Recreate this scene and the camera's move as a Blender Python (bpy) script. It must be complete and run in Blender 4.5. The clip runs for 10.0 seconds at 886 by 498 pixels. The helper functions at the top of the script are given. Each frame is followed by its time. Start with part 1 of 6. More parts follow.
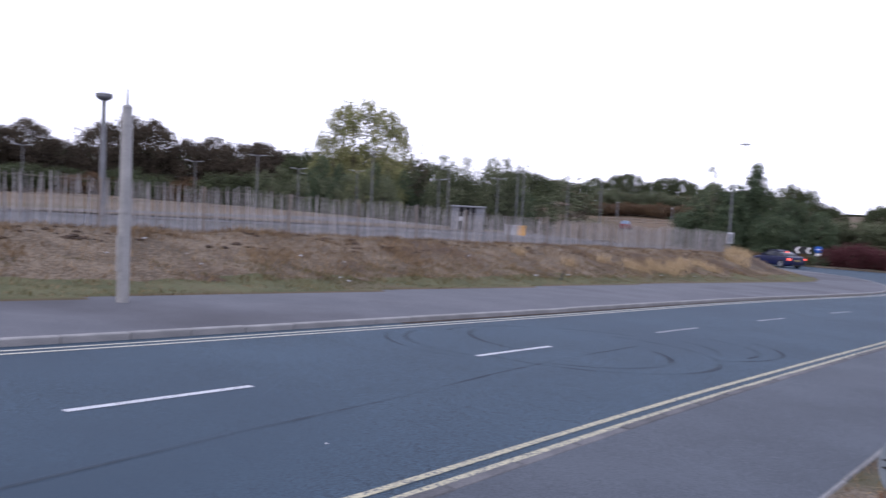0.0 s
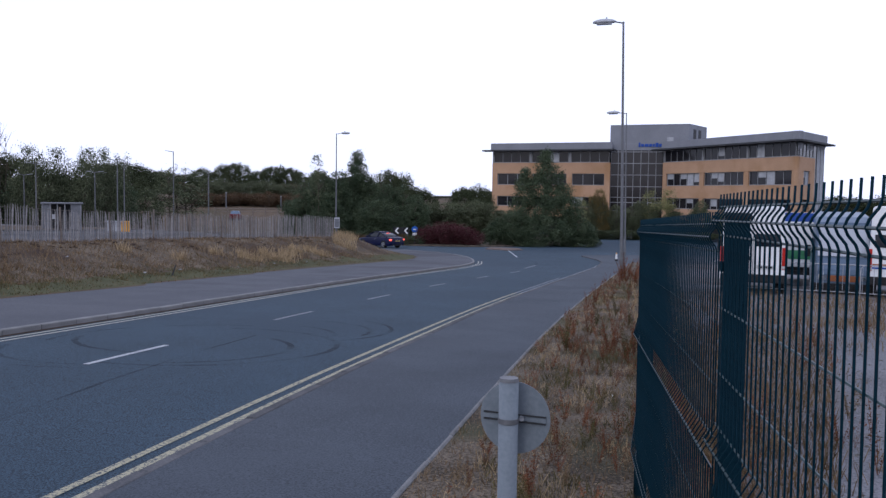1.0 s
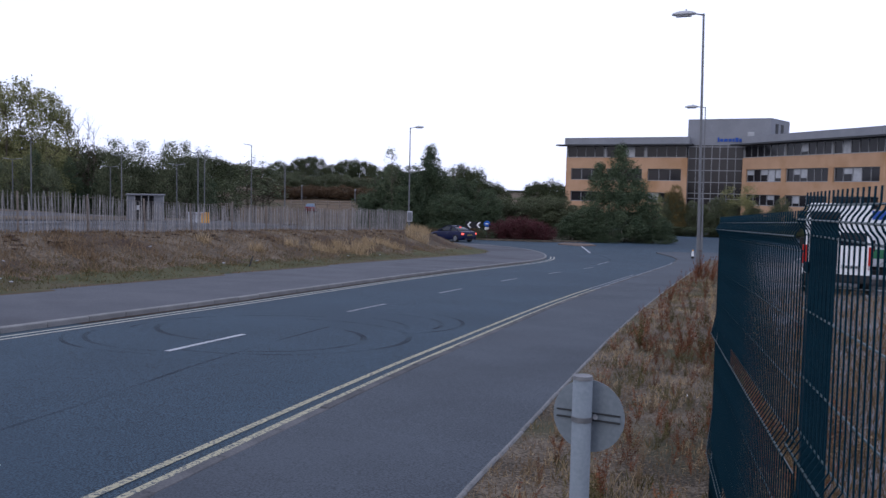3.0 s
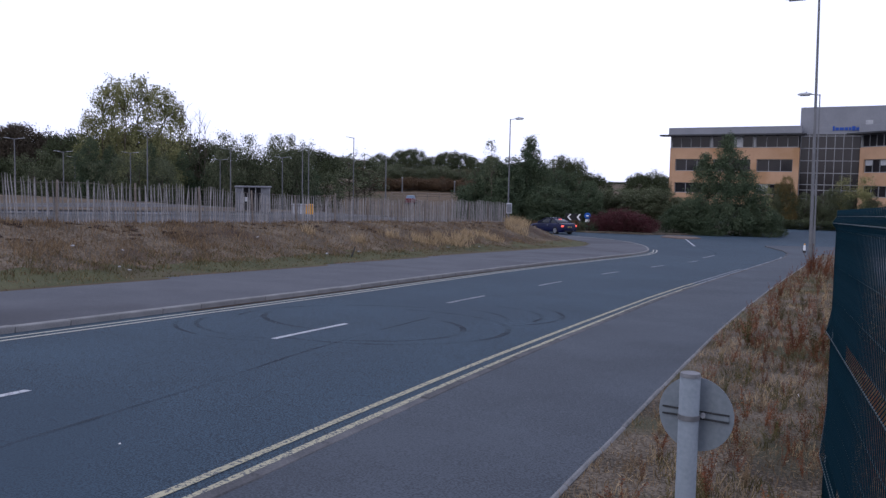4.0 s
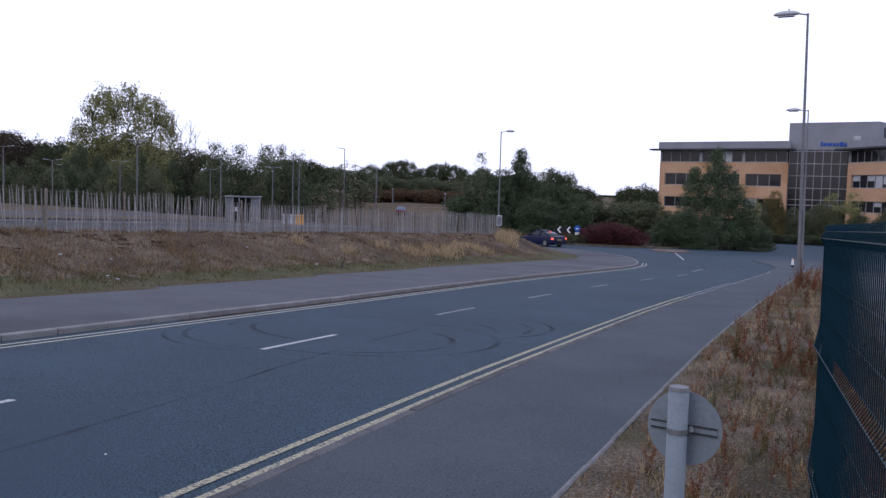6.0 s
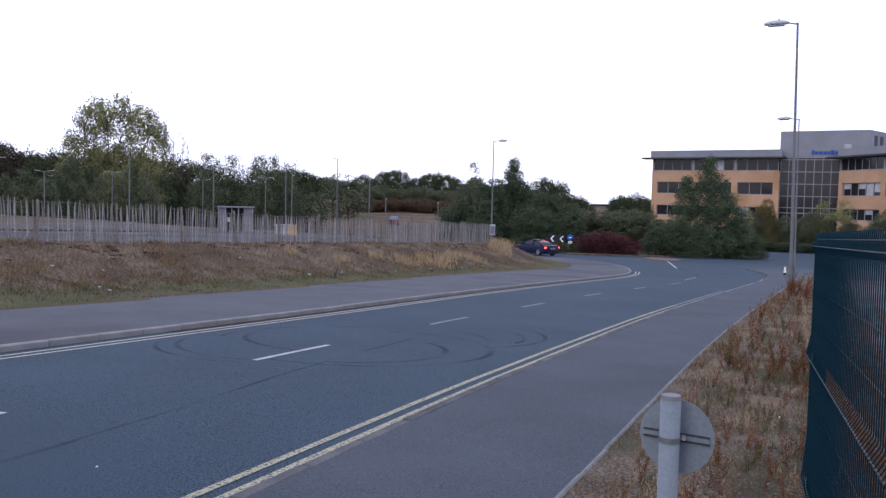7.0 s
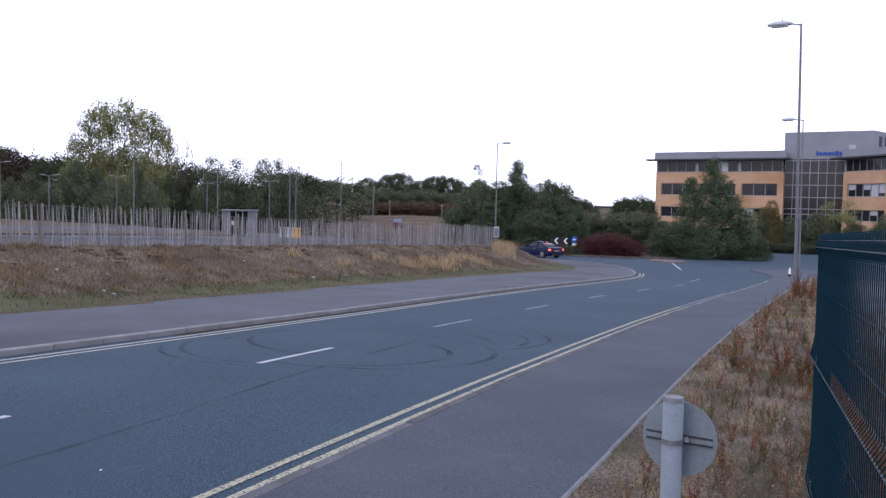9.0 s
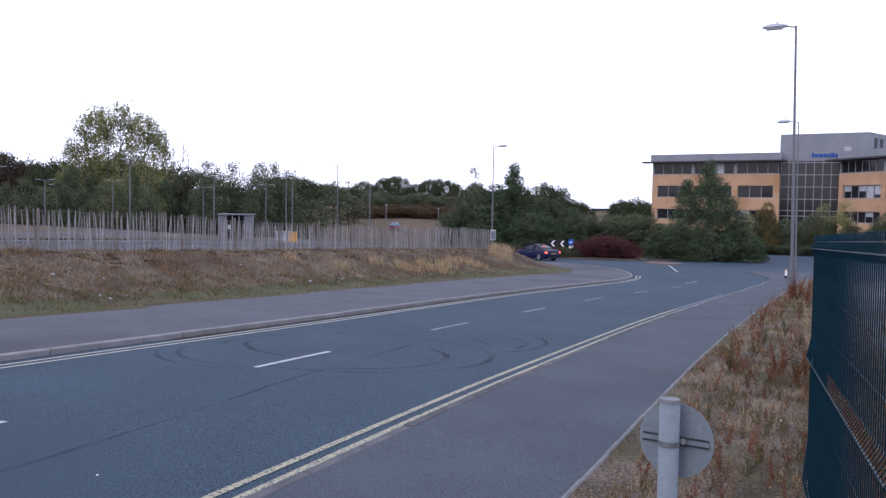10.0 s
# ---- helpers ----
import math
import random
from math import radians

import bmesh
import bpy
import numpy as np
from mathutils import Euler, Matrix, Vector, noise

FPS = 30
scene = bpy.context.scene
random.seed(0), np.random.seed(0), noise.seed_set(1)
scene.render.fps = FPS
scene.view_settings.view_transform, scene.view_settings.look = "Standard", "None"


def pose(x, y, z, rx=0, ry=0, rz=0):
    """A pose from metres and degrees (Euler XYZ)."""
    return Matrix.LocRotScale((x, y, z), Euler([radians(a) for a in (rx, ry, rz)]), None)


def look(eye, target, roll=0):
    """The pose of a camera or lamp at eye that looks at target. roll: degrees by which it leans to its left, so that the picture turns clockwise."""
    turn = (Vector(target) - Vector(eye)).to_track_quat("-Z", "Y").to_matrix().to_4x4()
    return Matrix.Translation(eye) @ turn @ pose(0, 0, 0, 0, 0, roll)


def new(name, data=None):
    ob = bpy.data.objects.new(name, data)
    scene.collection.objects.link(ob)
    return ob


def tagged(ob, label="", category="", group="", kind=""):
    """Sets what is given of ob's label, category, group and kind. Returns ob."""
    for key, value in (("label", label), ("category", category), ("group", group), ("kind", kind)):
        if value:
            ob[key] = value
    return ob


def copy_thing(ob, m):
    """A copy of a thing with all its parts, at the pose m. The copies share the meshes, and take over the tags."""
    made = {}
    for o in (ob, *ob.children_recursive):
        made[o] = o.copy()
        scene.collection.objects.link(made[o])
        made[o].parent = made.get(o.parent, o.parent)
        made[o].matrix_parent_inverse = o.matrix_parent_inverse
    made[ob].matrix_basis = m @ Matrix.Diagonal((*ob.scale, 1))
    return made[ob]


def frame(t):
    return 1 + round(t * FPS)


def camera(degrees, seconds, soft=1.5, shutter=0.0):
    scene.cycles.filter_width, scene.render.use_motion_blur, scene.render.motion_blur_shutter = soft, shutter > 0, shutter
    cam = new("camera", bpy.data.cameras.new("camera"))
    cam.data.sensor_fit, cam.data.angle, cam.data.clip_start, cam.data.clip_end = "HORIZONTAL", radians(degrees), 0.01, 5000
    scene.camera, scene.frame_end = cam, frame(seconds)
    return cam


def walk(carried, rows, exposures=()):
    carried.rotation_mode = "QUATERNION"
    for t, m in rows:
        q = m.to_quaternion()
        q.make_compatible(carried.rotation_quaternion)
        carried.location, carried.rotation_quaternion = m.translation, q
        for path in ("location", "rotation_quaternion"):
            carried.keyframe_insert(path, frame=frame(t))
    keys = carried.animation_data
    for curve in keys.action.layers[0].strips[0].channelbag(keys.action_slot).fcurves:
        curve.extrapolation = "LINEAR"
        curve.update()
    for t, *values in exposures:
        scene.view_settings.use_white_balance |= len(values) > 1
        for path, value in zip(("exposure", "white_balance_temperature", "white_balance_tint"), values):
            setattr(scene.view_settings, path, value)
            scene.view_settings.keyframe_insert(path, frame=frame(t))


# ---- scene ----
cam = camera(54.79, 10.0, soft=1.4, shutter=0.1)
PATH = [
    (0.0, pose(0.025, 0.021, 1.820, 86.33, -2.85, 40.36)),
    (0.1, pose(0.028, 0.018, 1.820, 86.89, -2.61, 33.38)),
    (0.2, pose(0.029, 0.016, 1.820, 87.44, -2.37, 28.61)),
    (0.3, pose(0.030, 0.014, 1.820, 87.25, -2.25, 25.29)),
    (0.4, pose(0.030, 0.013, 1.820, 86.79, -1.97, 22.77)),
    (0.5, pose(0.031, 0.012, 1.820, 86.71, -1.31, 21.01)),
    (0.6, pose(0.026, 0.008, 1.820, 86.32, -1.60, 17.90)),
    (0.7, pose(0.020, 0.006, 1.820, 86.19, -1.23, 16.83)),
    (0.8, pose(0.014, 0.004, 1.820, 86.13, -0.97, 15.72)),
    (1.0, pose(0.003, 0.001, 1.820, 86.46, -0.78, 14.59)),
    (1.5, pose(-0.003, -0.001, 1.820, 87.94, -0.94, 13.70)),
    (2.0, pose(0.000, 0.000, 1.820, 87.62, -1.48, 14.33)),
    (2.5, pose(0.000, 0.000, 1.820, 87.05, -1.70, 14.28)),
    (3.0, pose(-0.008, -0.003, 1.824, 85.99, -1.22, 19.44)),
    (3.2, pose(-0.016, -0.006, 1.827, 86.04, -0.92, 21.89)),
    (4.3, pose(-0.024, -0.012, 1.828, 85.18, -1.19, 26.29)),
    (4.5, pose(-0.024, -0.012, 1.828, 85.22, -1.19, 25.99)),
    (5.0, pose(-0.024, -0.011, 1.828, 85.58, -1.19, 25.55)),
    (5.5, pose(-0.024, -0.011, 1.829, 86.10, -1.15, 25.14)),
    (6.0, pose(-0.024, -0.011, 1.829, 86.10, -1.62, 25.44)),
    (7.5, pose(-0.013, -0.006, 1.829, 86.94, -1.28, 24.82)),
    (8.0, pose(-0.010, -0.004, 1.829, 86.76, -1.22, 24.98)),
    (8.5, pose(-0.007, -0.003, 1.830, 86.65, -1.01, 25.41)),
    (9.0, pose(-0.009, -0.004, 1.829, 86.91, -1.16, 25.24)),
    (9.5, pose(-0.007, -0.003, 1.827, 87.07, -1.08, 25.12)),
    (10.0, pose(-0.006, -0.003, 1.828, 87.13, -0.93, 25.01)),
]
walk(cam, PATH, exposures=[(0.0, 0.5, 6450, 14), (0.25, 0.14, 6340, 12), (0.5, -0.26, 6130, 10), (3.0, -0.25, 6130, 10), (4.5, -0.27, 6210, 13), (6.2, -0.22, 6210, 13), (7.4, 0.2, 6250, 13), (10.0, 0.25, 6250, 13)])

# ---- world and light: bright thin overcast near dusk ----
SUN_EL, SUN_AZ = radians(22), radians(200)
world = bpy.data.worlds.new("overcast_sky")
scene.world = world
world.use_nodes = True
wn, wl = world.node_tree.nodes, world.node_tree.links
wn.clear()
sky = wn.new("ShaderNodeTexSky")
sky.sky_type, sky.sun_disc, sky.sun_elevation, sky.sun_rotation = "NISHITA", False, SUN_EL, SUN_AZ
veil = wn.new("ShaderNodeMix")
veil.data_type = "RGBA"
veil.inputs["Factor"].default_value = 0.86
veil.inputs[7].default_value = (14.1, 14.5, 18.1, 1)
background = wn.new("ShaderNodeBackground")
background.inputs["Strength"].default_value = 0.1
world_out = wn.new("ShaderNodeOutputWorld")
wl.new(sky.outputs[0], veil.inputs[6])
wl.new(veil.outputs[2], background.inputs[0])
wl.new(background.outputs[0], world_out.inputs[0])
sun_data = bpy.data.lights.new("sun", "SUN")
sun_data.energy, sun_data.angle, sun_data.color = 0.6, radians(25), (1.0, 0.93, 0.84)
sun = new("sun", sun_data)
sun.matrix_world = look((0, 0, 60), (30 * math.sin(SUN_AZ + math.pi), 30 * math.cos(SUN_AZ + math.pi), 48))


# ---- materials ----
def material(name, a, b, scale=2.0, rough=0.85, bump=0.2, fine=60.0, metal=0.0, rand=0.0, c=None, island=0.0, bump_dist=0.01, spec=0.12, grain=0.5, lo=0.36, hi=0.64):
    """Two-scale noise between colours a and b, with an optional third colour c in patches."""
    m = bpy.data.materials.new(name)
    m.use_nodes = True
    n, l = m.node_tree.nodes, m.node_tree.links
    p = n["Principled BSDF"]
    p.inputs["Roughness"].default_value, p.inputs["Metallic"].default_value = rough, metal
    p.inputs["Specular IOR Level"].default_value = spec
    tc = n.new("ShaderNodeTexCoord")
    big, small = n.new("ShaderNodeTexNoise"), n.new("ShaderNodeTexNoise")
    for q, s, d in ((big, scale, 5), (small, fine, 3)):
        q.inputs["Scale"].default_value, q.inputs["Detail"].default_value = s, d
        l.new(tc.outputs["Object"], q.inputs["Vector"])
    add = n.new("ShaderNodeMath")
    add.operation = "MULTIPLY_ADD"
    add.inputs[1].default_value = grain
    l.new(small.outputs[0], add.inputs[0])
    half = n.new("ShaderNodeMath")
    half.operation = "MULTIPLY"
    half.inputs[1].default_value = 1 - grain
    l.new(big.outputs[0], half.inputs[0])
    l.new(half.outputs[0], add.inputs[2])
    ramp = n.new("ShaderNodeValToRGB")
    ramp.color_ramp.elements[0].position, ramp.color_ramp.elements[1].position = lo, hi
    ramp.color_ramp.elements[0].color, ramp.color_ramp.elements[1].color = (*a, 1), (*b, 1)
    l.new(add.outputs[0], ramp.inputs[0])
    out = ramp.outputs[0]
    if c:
        patch = n.new("ShaderNodeTexNoise")
        patch.inputs["Scale"].default_value, patch.inputs["Detail"].default_value = scale * 0.33, 6
        l.new(tc.outputs["Object"], patch.inputs["Vector"])
        pr = n.new("ShaderNodeValToRGB")
        pr.color_ramp.elements[0].position, pr.color_ramp.elements[1].position = 0.5, 0.66
        l.new(patch.outputs[0], pr.inputs[0])
        mx = n.new("ShaderNodeMix")
        mx.data_type = "RGBA"
        mx.inputs[7].default_value = (*c, 1)
        l.new(pr.outputs[0], mx.inputs[0])
        l.new(out, mx.inputs[6])
        out = mx.outputs[2]
    if rand or island:
        info = n.new("ShaderNodeObjectInfo") if rand else n.new("ShaderNodeNewGeometry")
        mr = n.new("ShaderNodeMapRange")
        amount = rand or island
        mr.inputs["To Min"].default_value, mr.inputs["To Max"].default_value = 1 - amount, 1 + amount
        l.new(info.outputs["Random" if rand else "Random Per Island"], mr.inputs["Value"])
        hs = n.new("ShaderNodeHueSaturation")
        l.new(mr.outputs[0], hs.inputs["Value"])
        l.new(out, hs.inputs["Color"])
        out = hs.outputs[0]
    l.new(out, p.inputs["Base Color"])
    if bump:
        bp = n.new("ShaderNodeBump")
        bp.inputs["Strength"].default_value, bp.inputs["Distance"].default_value = bump, bump_dist
        l.new(add.outputs[0], bp.inputs["Height"])
        l.new(bp.outputs[0], p.inputs["Normal"])
    return m


def glow(name, colour, strength):
    m = bpy.data.materials.new(name)
    m.use_nodes = True
    p = m.node_tree.nodes["Principled BSDF"]
    p.inputs["Base Color"].default_value = (*colour, 1)
    p.inputs["Emission Color"].default_value, p.inputs["Emission Strength"].default_value = (*colour, 1), strength
    return m


def leaf_material(name, a, b, island=0.35):
    m = material(name, a, b, 0.6, 0.7, 0, 6.0, island=island, spec=0.08)
    n, l = m.node_tree.nodes, m.node_tree.links
    p = n["Principled BSDF"]
    tr = n.new("ShaderNodeBsdfTranslucent")
    ms = n.new("ShaderNodeMixShader")
    ms.inputs[0].default_value = 0.18
    l.new(p.inputs["Base Color"].links[0].from_socket, tr.inputs["Color"])
    l.new(p.outputs[0], ms.inputs[1])
    l.new(tr.outputs[0], ms.inputs[2])
    l.new(ms.outputs[0], n["Material Output"].inputs["Surface"])
    return m


def worn_paint(name, colour, under, amount=0.5):
    """Road paint rubbed through to the asphalt in specks."""
    m = material(name, tuple(0.8 * v for v in colour), colour, 3.0, 0.75, 0.2, 60)
    n, l = m.node_tree.nodes, m.node_tree.links
    p = n["Principled BSDF"]
    tc, nz, rp, mx = n.new("ShaderNodeTexCoord"), n.new("ShaderNodeTexNoise"), n.new("ShaderNodeValToRGB"), n.new("ShaderNodeMix")
    nz.inputs["Scale"].default_value, nz.inputs["Detail"].default_value, nz.inputs["Roughness"].default_value = 34, 4, 0.7
    rp.color_ramp.elements[0].position, rp.color_ramp.elements[1].position = amount, amount + 0.09
    mx.data_type = "RGBA"
    old = p.inputs["Base Color"].links[0].from_socket
    l.new(tc.outputs["Object"], nz.inputs["Vector"])
    l.new(nz.outputs[0], rp.inputs[0])
    l.new(rp.outputs[0], mx.inputs[0])
    l.new(old, mx.inputs[6])
    mx.inputs[7].default_value = (*under, 1)
    l.new(mx.outputs[2], p.inputs["Base Color"])
    return m


def glass_material(name, tint, rough=0.05, spec=0.6):
    m = bpy.data.materials.new(name)
    m.use_nodes = True
    p = m.node_tree.nodes["Principled BSDF"]
    p.inputs["Base Color"].default_value, p.inputs["Roughness"].default_value = (*tint, 1), rough
    p.inputs["Specular IOR Level"].default_value = spec
    return m


ASPHALT = material("asphalt", (0.0122, 0.0218, 0.0325), (0.0410, 0.0705, 0.1005), 0.5, 0.82, 0.6, 70, c=(0.0225, 0.0392, 0.0580), bump_dist=0.008, grain=0.88, lo=0.455, hi=0.545, spec=0.15)
FOOTWAY = material("red_asphalt", (0.0270, 0.0345, 0.0455), (0.0540, 0.0660, 0.0830), 0.6, 0.9, 0.6, 60, c=(0.0390, 0.0475, 0.0605), grain=0.7, lo=0.44, hi=0.565, spec=0.3)
PAVE = material("grey_pavement", (0.0490, 0.0530, 0.0640), (0.0810, 0.0850, 0.0990), 0.7, 0.9, 0.5, 70, c=(0.0360, 0.0370, 0.0450), grain=0.7, lo=0.44, hi=0.565, spec=0.25)
KERB = material("kerb_concrete", (0.1334, 0.1346, 0.1366), (0.2117, 0.2099, 0.2087), 3, 0.9, 0.3, 50, rand=0.07)
WORN_KERB = material("worn_kerb_concrete", (0.05, 0.052, 0.058), (0.1, 0.1, 0.105), 2.5, 0.9, 0.3, 40, rand=0.2)
EDGING = material("edging_concrete", (0.1150, 0.1170, 0.1190), (0.1900, 0.1920, 0.1950), 4, 0.9, 0.3, 50, rand=0.12)
WHITE_LINE = worn_paint("white_road_paint", (0.3968, 0.4176, 0.4432), (0.0576, 0.0680, 0.0808), 0.55)
FAINT_LINE = worn_paint("faded_road_paint", (0.274, 0.288, 0.314), (0.061, 0.072, 0.085), 0.47)
YELLOW_LINE = worn_paint("yellow_road_paint", (0.3600, 0.3380, 0.2350), (0.06, 0.07, 0.085), 0.495)
PALE_LINE = worn_paint("pale_road_paint", (0.42, 0.41, 0.35), (0.08, 0.088, 0.105), 0.56)
BANK = material("dry_bank", (0.0630, 0.0505, 0.0375), (0.1560, 0.1245, 0.0915), 0.9, 0.95, 1.0, 14, c=(0.0516, 0.0354, 0.0268), bump_dist=0.12, grain=0.6, lo=0.43, hi=0.58)
CLOD = material("dark_earth", (0.018, 0.013, 0.01), (0.055, 0.038, 0.029), 6, 0.95, 0.6, 40, island=0.4)
DARKWEED = material("dark_weed_blades", (0.0562, 0.0421, 0.0230), (0.1875, 0.1216, 0.0646), 0.9, 0.9, 0, 9, island=0.4)
STONES = material("loose_stones", (0.05, 0.045, 0.04), (0.2, 0.19, 0.18), 5, 0.95, 0.4, 40, island=0.6)
GREEN = material("dry_green_verge", (0.0391, 0.0454, 0.0218), (0.0883, 0.0860, 0.0456), 1.0, 0.95, 0.8, 20, c=(0.0727, 0.0591, 0.0377), bump_dist=0.04)
FIELD = material("dry_field", (0.0574, 0.0435, 0.0277), (0.1149, 0.0823, 0.0554), 0.15, 0.95, 0.3, 3, c=(0.0574, 0.0484, 0.0277))
HARD = material("pale_hardstanding", (0.0495, 0.0521, 0.0595), (0.0766, 0.0792, 0.0870), 0.25, 0.95, 0.3, 8, c=(0.0618, 0.0610, 0.0606))
GRAVEL = material("pale_gravel", (0.0972, 0.0972, 0.1048), (0.1849, 0.1871, 0.2033), 0.8, 0.95, 1.0, 42, grain=0.75, lo=0.42, hi=0.57, c=(0.1067, 0.0892, 0.0727), bump_dist=0.03)
SOIL = material("verge_soil", (0.0400, 0.0330, 0.0255), (0.1500, 0.1240, 0.0960), 1.6, 0.95, 1.0, 38, c=(0.0587, 0.0593, 0.0348), bump_dist=0.04, grain=0.65, lo=0.42, hi=0.58)
STEEL = material("galvanised_steel", (0.3, 0.31, 0.33), (0.42, 0.43, 0.45), 6, 0.5, 0.05, 60, metal=0.5)
POLE = material("grey_pole", (0.1080, 0.1110, 0.1190), (0.1600, 0.1640, 0.1740), 4, 0.55, 0.05, 40, metal=0.3)
PALEPOLE = material("pale_grey_pole", (0.19, 0.19, 0.19), (0.27, 0.265, 0.26), 4, 0.6, 0.05, 40, metal=0.2)
SIGNBACK = material("grey_sign_back", (0.1380, 0.1620, 0.1850), (0.1800, 0.2070, 0.2340), 5, 0.6, 0.05, 60)
GREENFENCE = material("dark_green_coating", (0.0014, 0.0125, 0.0210), (0.0043, 0.0218, 0.0341), 8, 0.7, 0.05, 80, spec=0.05)
# fence coating in a lighter tone: the cross wires' glints are in the colour
CROSSWIRE = material("green_coating_glint", (0.0045, 0.0230, 0.0280), (0.0240, 0.0490, 0.0540), 30, 0.5, 0.1, 120, spec=0.5)
PALE = material("weathered_chestnut", (0.1520, 0.1440, 0.1400), (0.2740, 0.2640, 0.2630), 6, 0.9, 0.4, 40, rand=0.3)
PALE_JOIN = material("weathered_chestnut_far", (0.1520, 0.1440, 0.1400), (0.2740, 0.2640, 0.2630), 6, 0.9, 0.4, 40, island=0.3)
STAKE = material("brown_stake", (0.133, 0.110, 0.095), (0.209, 0.180, 0.159), 6, 0.9, 0.4, 40)
WIRE = material("rusty_wire", (0.12, 0.1, 0.09), (0.2, 0.18, 0.16), 9, 0.7, 0, 40, metal=0.5)
BRICK = material("buff_brick", (0.36, 0.225, 0.14), (0.44, 0.28, 0.18), 0.6, 0.9, 0.1, 12, c=(0.3170, 0.1852, 0.0994))
CLAD = material("grey_cladding", (0.165, 0.173, 0.195), (0.21, 0.218, 0.24), 0.5, 0.6, 0.05, 8)
DARKTRIM = material("dark_trim", (0.03, 0.032, 0.036), (0.05, 0.052, 0.056), 1, 0.6, 0, 9)
FRAME = material("window_frame_grey", (0.2, 0.205, 0.215), (0.28, 0.285, 0.3), 1, 0.5, 0, 9)
GLASS = glass_material("window_glass", (0.016, 0.016, 0.019), 0.08, 0.22)
ATRIUM = glass_material("atrium_glass", (0.026, 0.023, 0.024), 0.1, 0.3)
BLIND = material("pale_blind", (0.26, 0.27, 0.29), (0.4, 0.41, 0.43), 2, 0.8, 0, 12)
WHITE = material("white_van_paint", (0.6, 0.61, 0.63), (0.7, 0.71, 0.72), 2, 0.3, 0, 30, spec=0.5)
BLACK = material("black_plastic", (0.012, 0.012, 0.013), (0.03, 0.03, 0.032), 8, 0.6, 0.05, 60)
RUBBER = material("tyre_rubber", (0.012, 0.012, 0.012), (0.03, 0.03, 0.03), 8, 0.85, 0.1, 60)
BLUEPAINT = material("dark_blue_car_paint", (0.0012, 0.0031, 0.0252), (0.0020, 0.0051, 0.0378), 3, 0.35, 0, 80, spec=0.2)
ALLOY = material("alloy_wheel", (0.3, 0.3, 0.32), (0.45, 0.45, 0.47), 8, 0.35, 0, 40, metal=0.8)
CHROME = material("chrome", (0.6, 0.6, 0.62), (0.75, 0.75, 0.76), 8, 0.15, 0, 40, metal=1.0)
CARGLASS = glass_material("car_glass", (0.006, 0.009, 0.016), 0.08, 0.3)
# pale tint and half metal put the sky's reflection into the windscreen colour
SCREEN = glass_material("windscreen_sky_tint", (0.3150, 0.3330, 0.3600), 0.08, 0.8)
SCREEN.node_tree.nodes["Principled BSDF"].inputs["Metallic"].default_value = 0.5
PLATE = material("yellow_plate", (0.38, 0.3, 0.1), (0.45, 0.36, 0.14), 8, 0.5, 0, 40)
TAIL = glow("lit_tail_light", (1.0, 0.12, 0.08), 1.6)
REDLENS = material("red_lens", (0.3, 0.015, 0.012), (0.4, 0.02, 0.015), 8, 0.3, 0, 40)
MAROON = material("dark_red_car_paint", (0.09, 0.012, 0.016), (0.12, 0.018, 0.022), 3, 0.4, 0, 40)
BLUEBAND = material("blue_band", (0.02, 0.06, 0.25), (0.03, 0.08, 0.32), 3, 0.4, 0, 30)
GREENBAND = material("green_band", (0.05, 0.2, 0.1), (0.07, 0.25, 0.13), 3, 0.4, 0, 30)
RUST = material("orange_brown_panel", (0.22, 0.08, 0.04), (0.3, 0.11, 0.05), 3, 0.5, 0, 30)
GREYBLUE = material("grey_blue_paint", (0.0800, 0.1155, 0.1680), (0.1100, 0.1540, 0.2160), 3, 0.4, 0, 30)
SIGNBLUE = material("sign_blue", (0.02, 0.09, 0.34), (0.03, 0.11, 0.4), 5, 0.4, 0, 40)
SIGNWHITE = material("sign_white", (0.6, 0.6, 0.6), (0.72, 0.72, 0.72), 5, 0.4, 0, 40)
ORANGE = material("amber_plastic", (0.5, 0.24, 0.04), (0.62, 0.32, 0.06), 5, 0.6, 0, 40)
SHEDGREY = material("grey_shelter_panel", (0.11, 0.115, 0.13), (0.17, 0.175, 0.19), 2, 0.7, 0.1, 20)
PAVING_PATCH = material("brown_block_paving", (0.09, 0.07, 0.06), (0.16, 0.125, 0.11), 2, 0.9, 0.4, 14)
BARK = material("bark", (0.05, 0.04, 0.032), (0.12, 0.1, 0.08), 3, 0.95, 0.6, 20)
# green foliage tones are lifted and greyed: haze and sky glare in the colour
LEAF_DARK = leaf_material("dark_foliage", (0.0290, 0.0390, 0.0215), (0.0730, 0.0860, 0.0430))
LEAF_PINE = leaf_material("pine_foliage", (0.0319, 0.0276, 0.0210), (0.0798, 0.0633, 0.0450))
LEAF_MID = leaf_material("mid_green_foliage", (0.0580, 0.0740, 0.0420), (0.1290, 0.1400, 0.0830))
LEAF_YELLOW = leaf_material("yellowing_foliage", (0.1080, 0.1260, 0.0540), (0.2650, 0.2500, 0.1150))
LEAF_CONE = leaf_material("evergreen_foliage", (0.0370, 0.0590, 0.0360), (0.0980, 0.1230, 0.0700))
LEAF_RED = leaf_material("red_hedge_foliage", (0.0446, 0.0144, 0.0178), (0.1084, 0.0406, 0.0446))
LEAF_BROWN = leaf_material("brown_scrub", (0.0640, 0.0382, 0.0240), (0.1280, 0.0850, 0.0480))
LEAF_AMBER = leaf_material("amber_foliage", (0.0750, 0.0640, 0.0260), (0.1750, 0.1300, 0.0540))
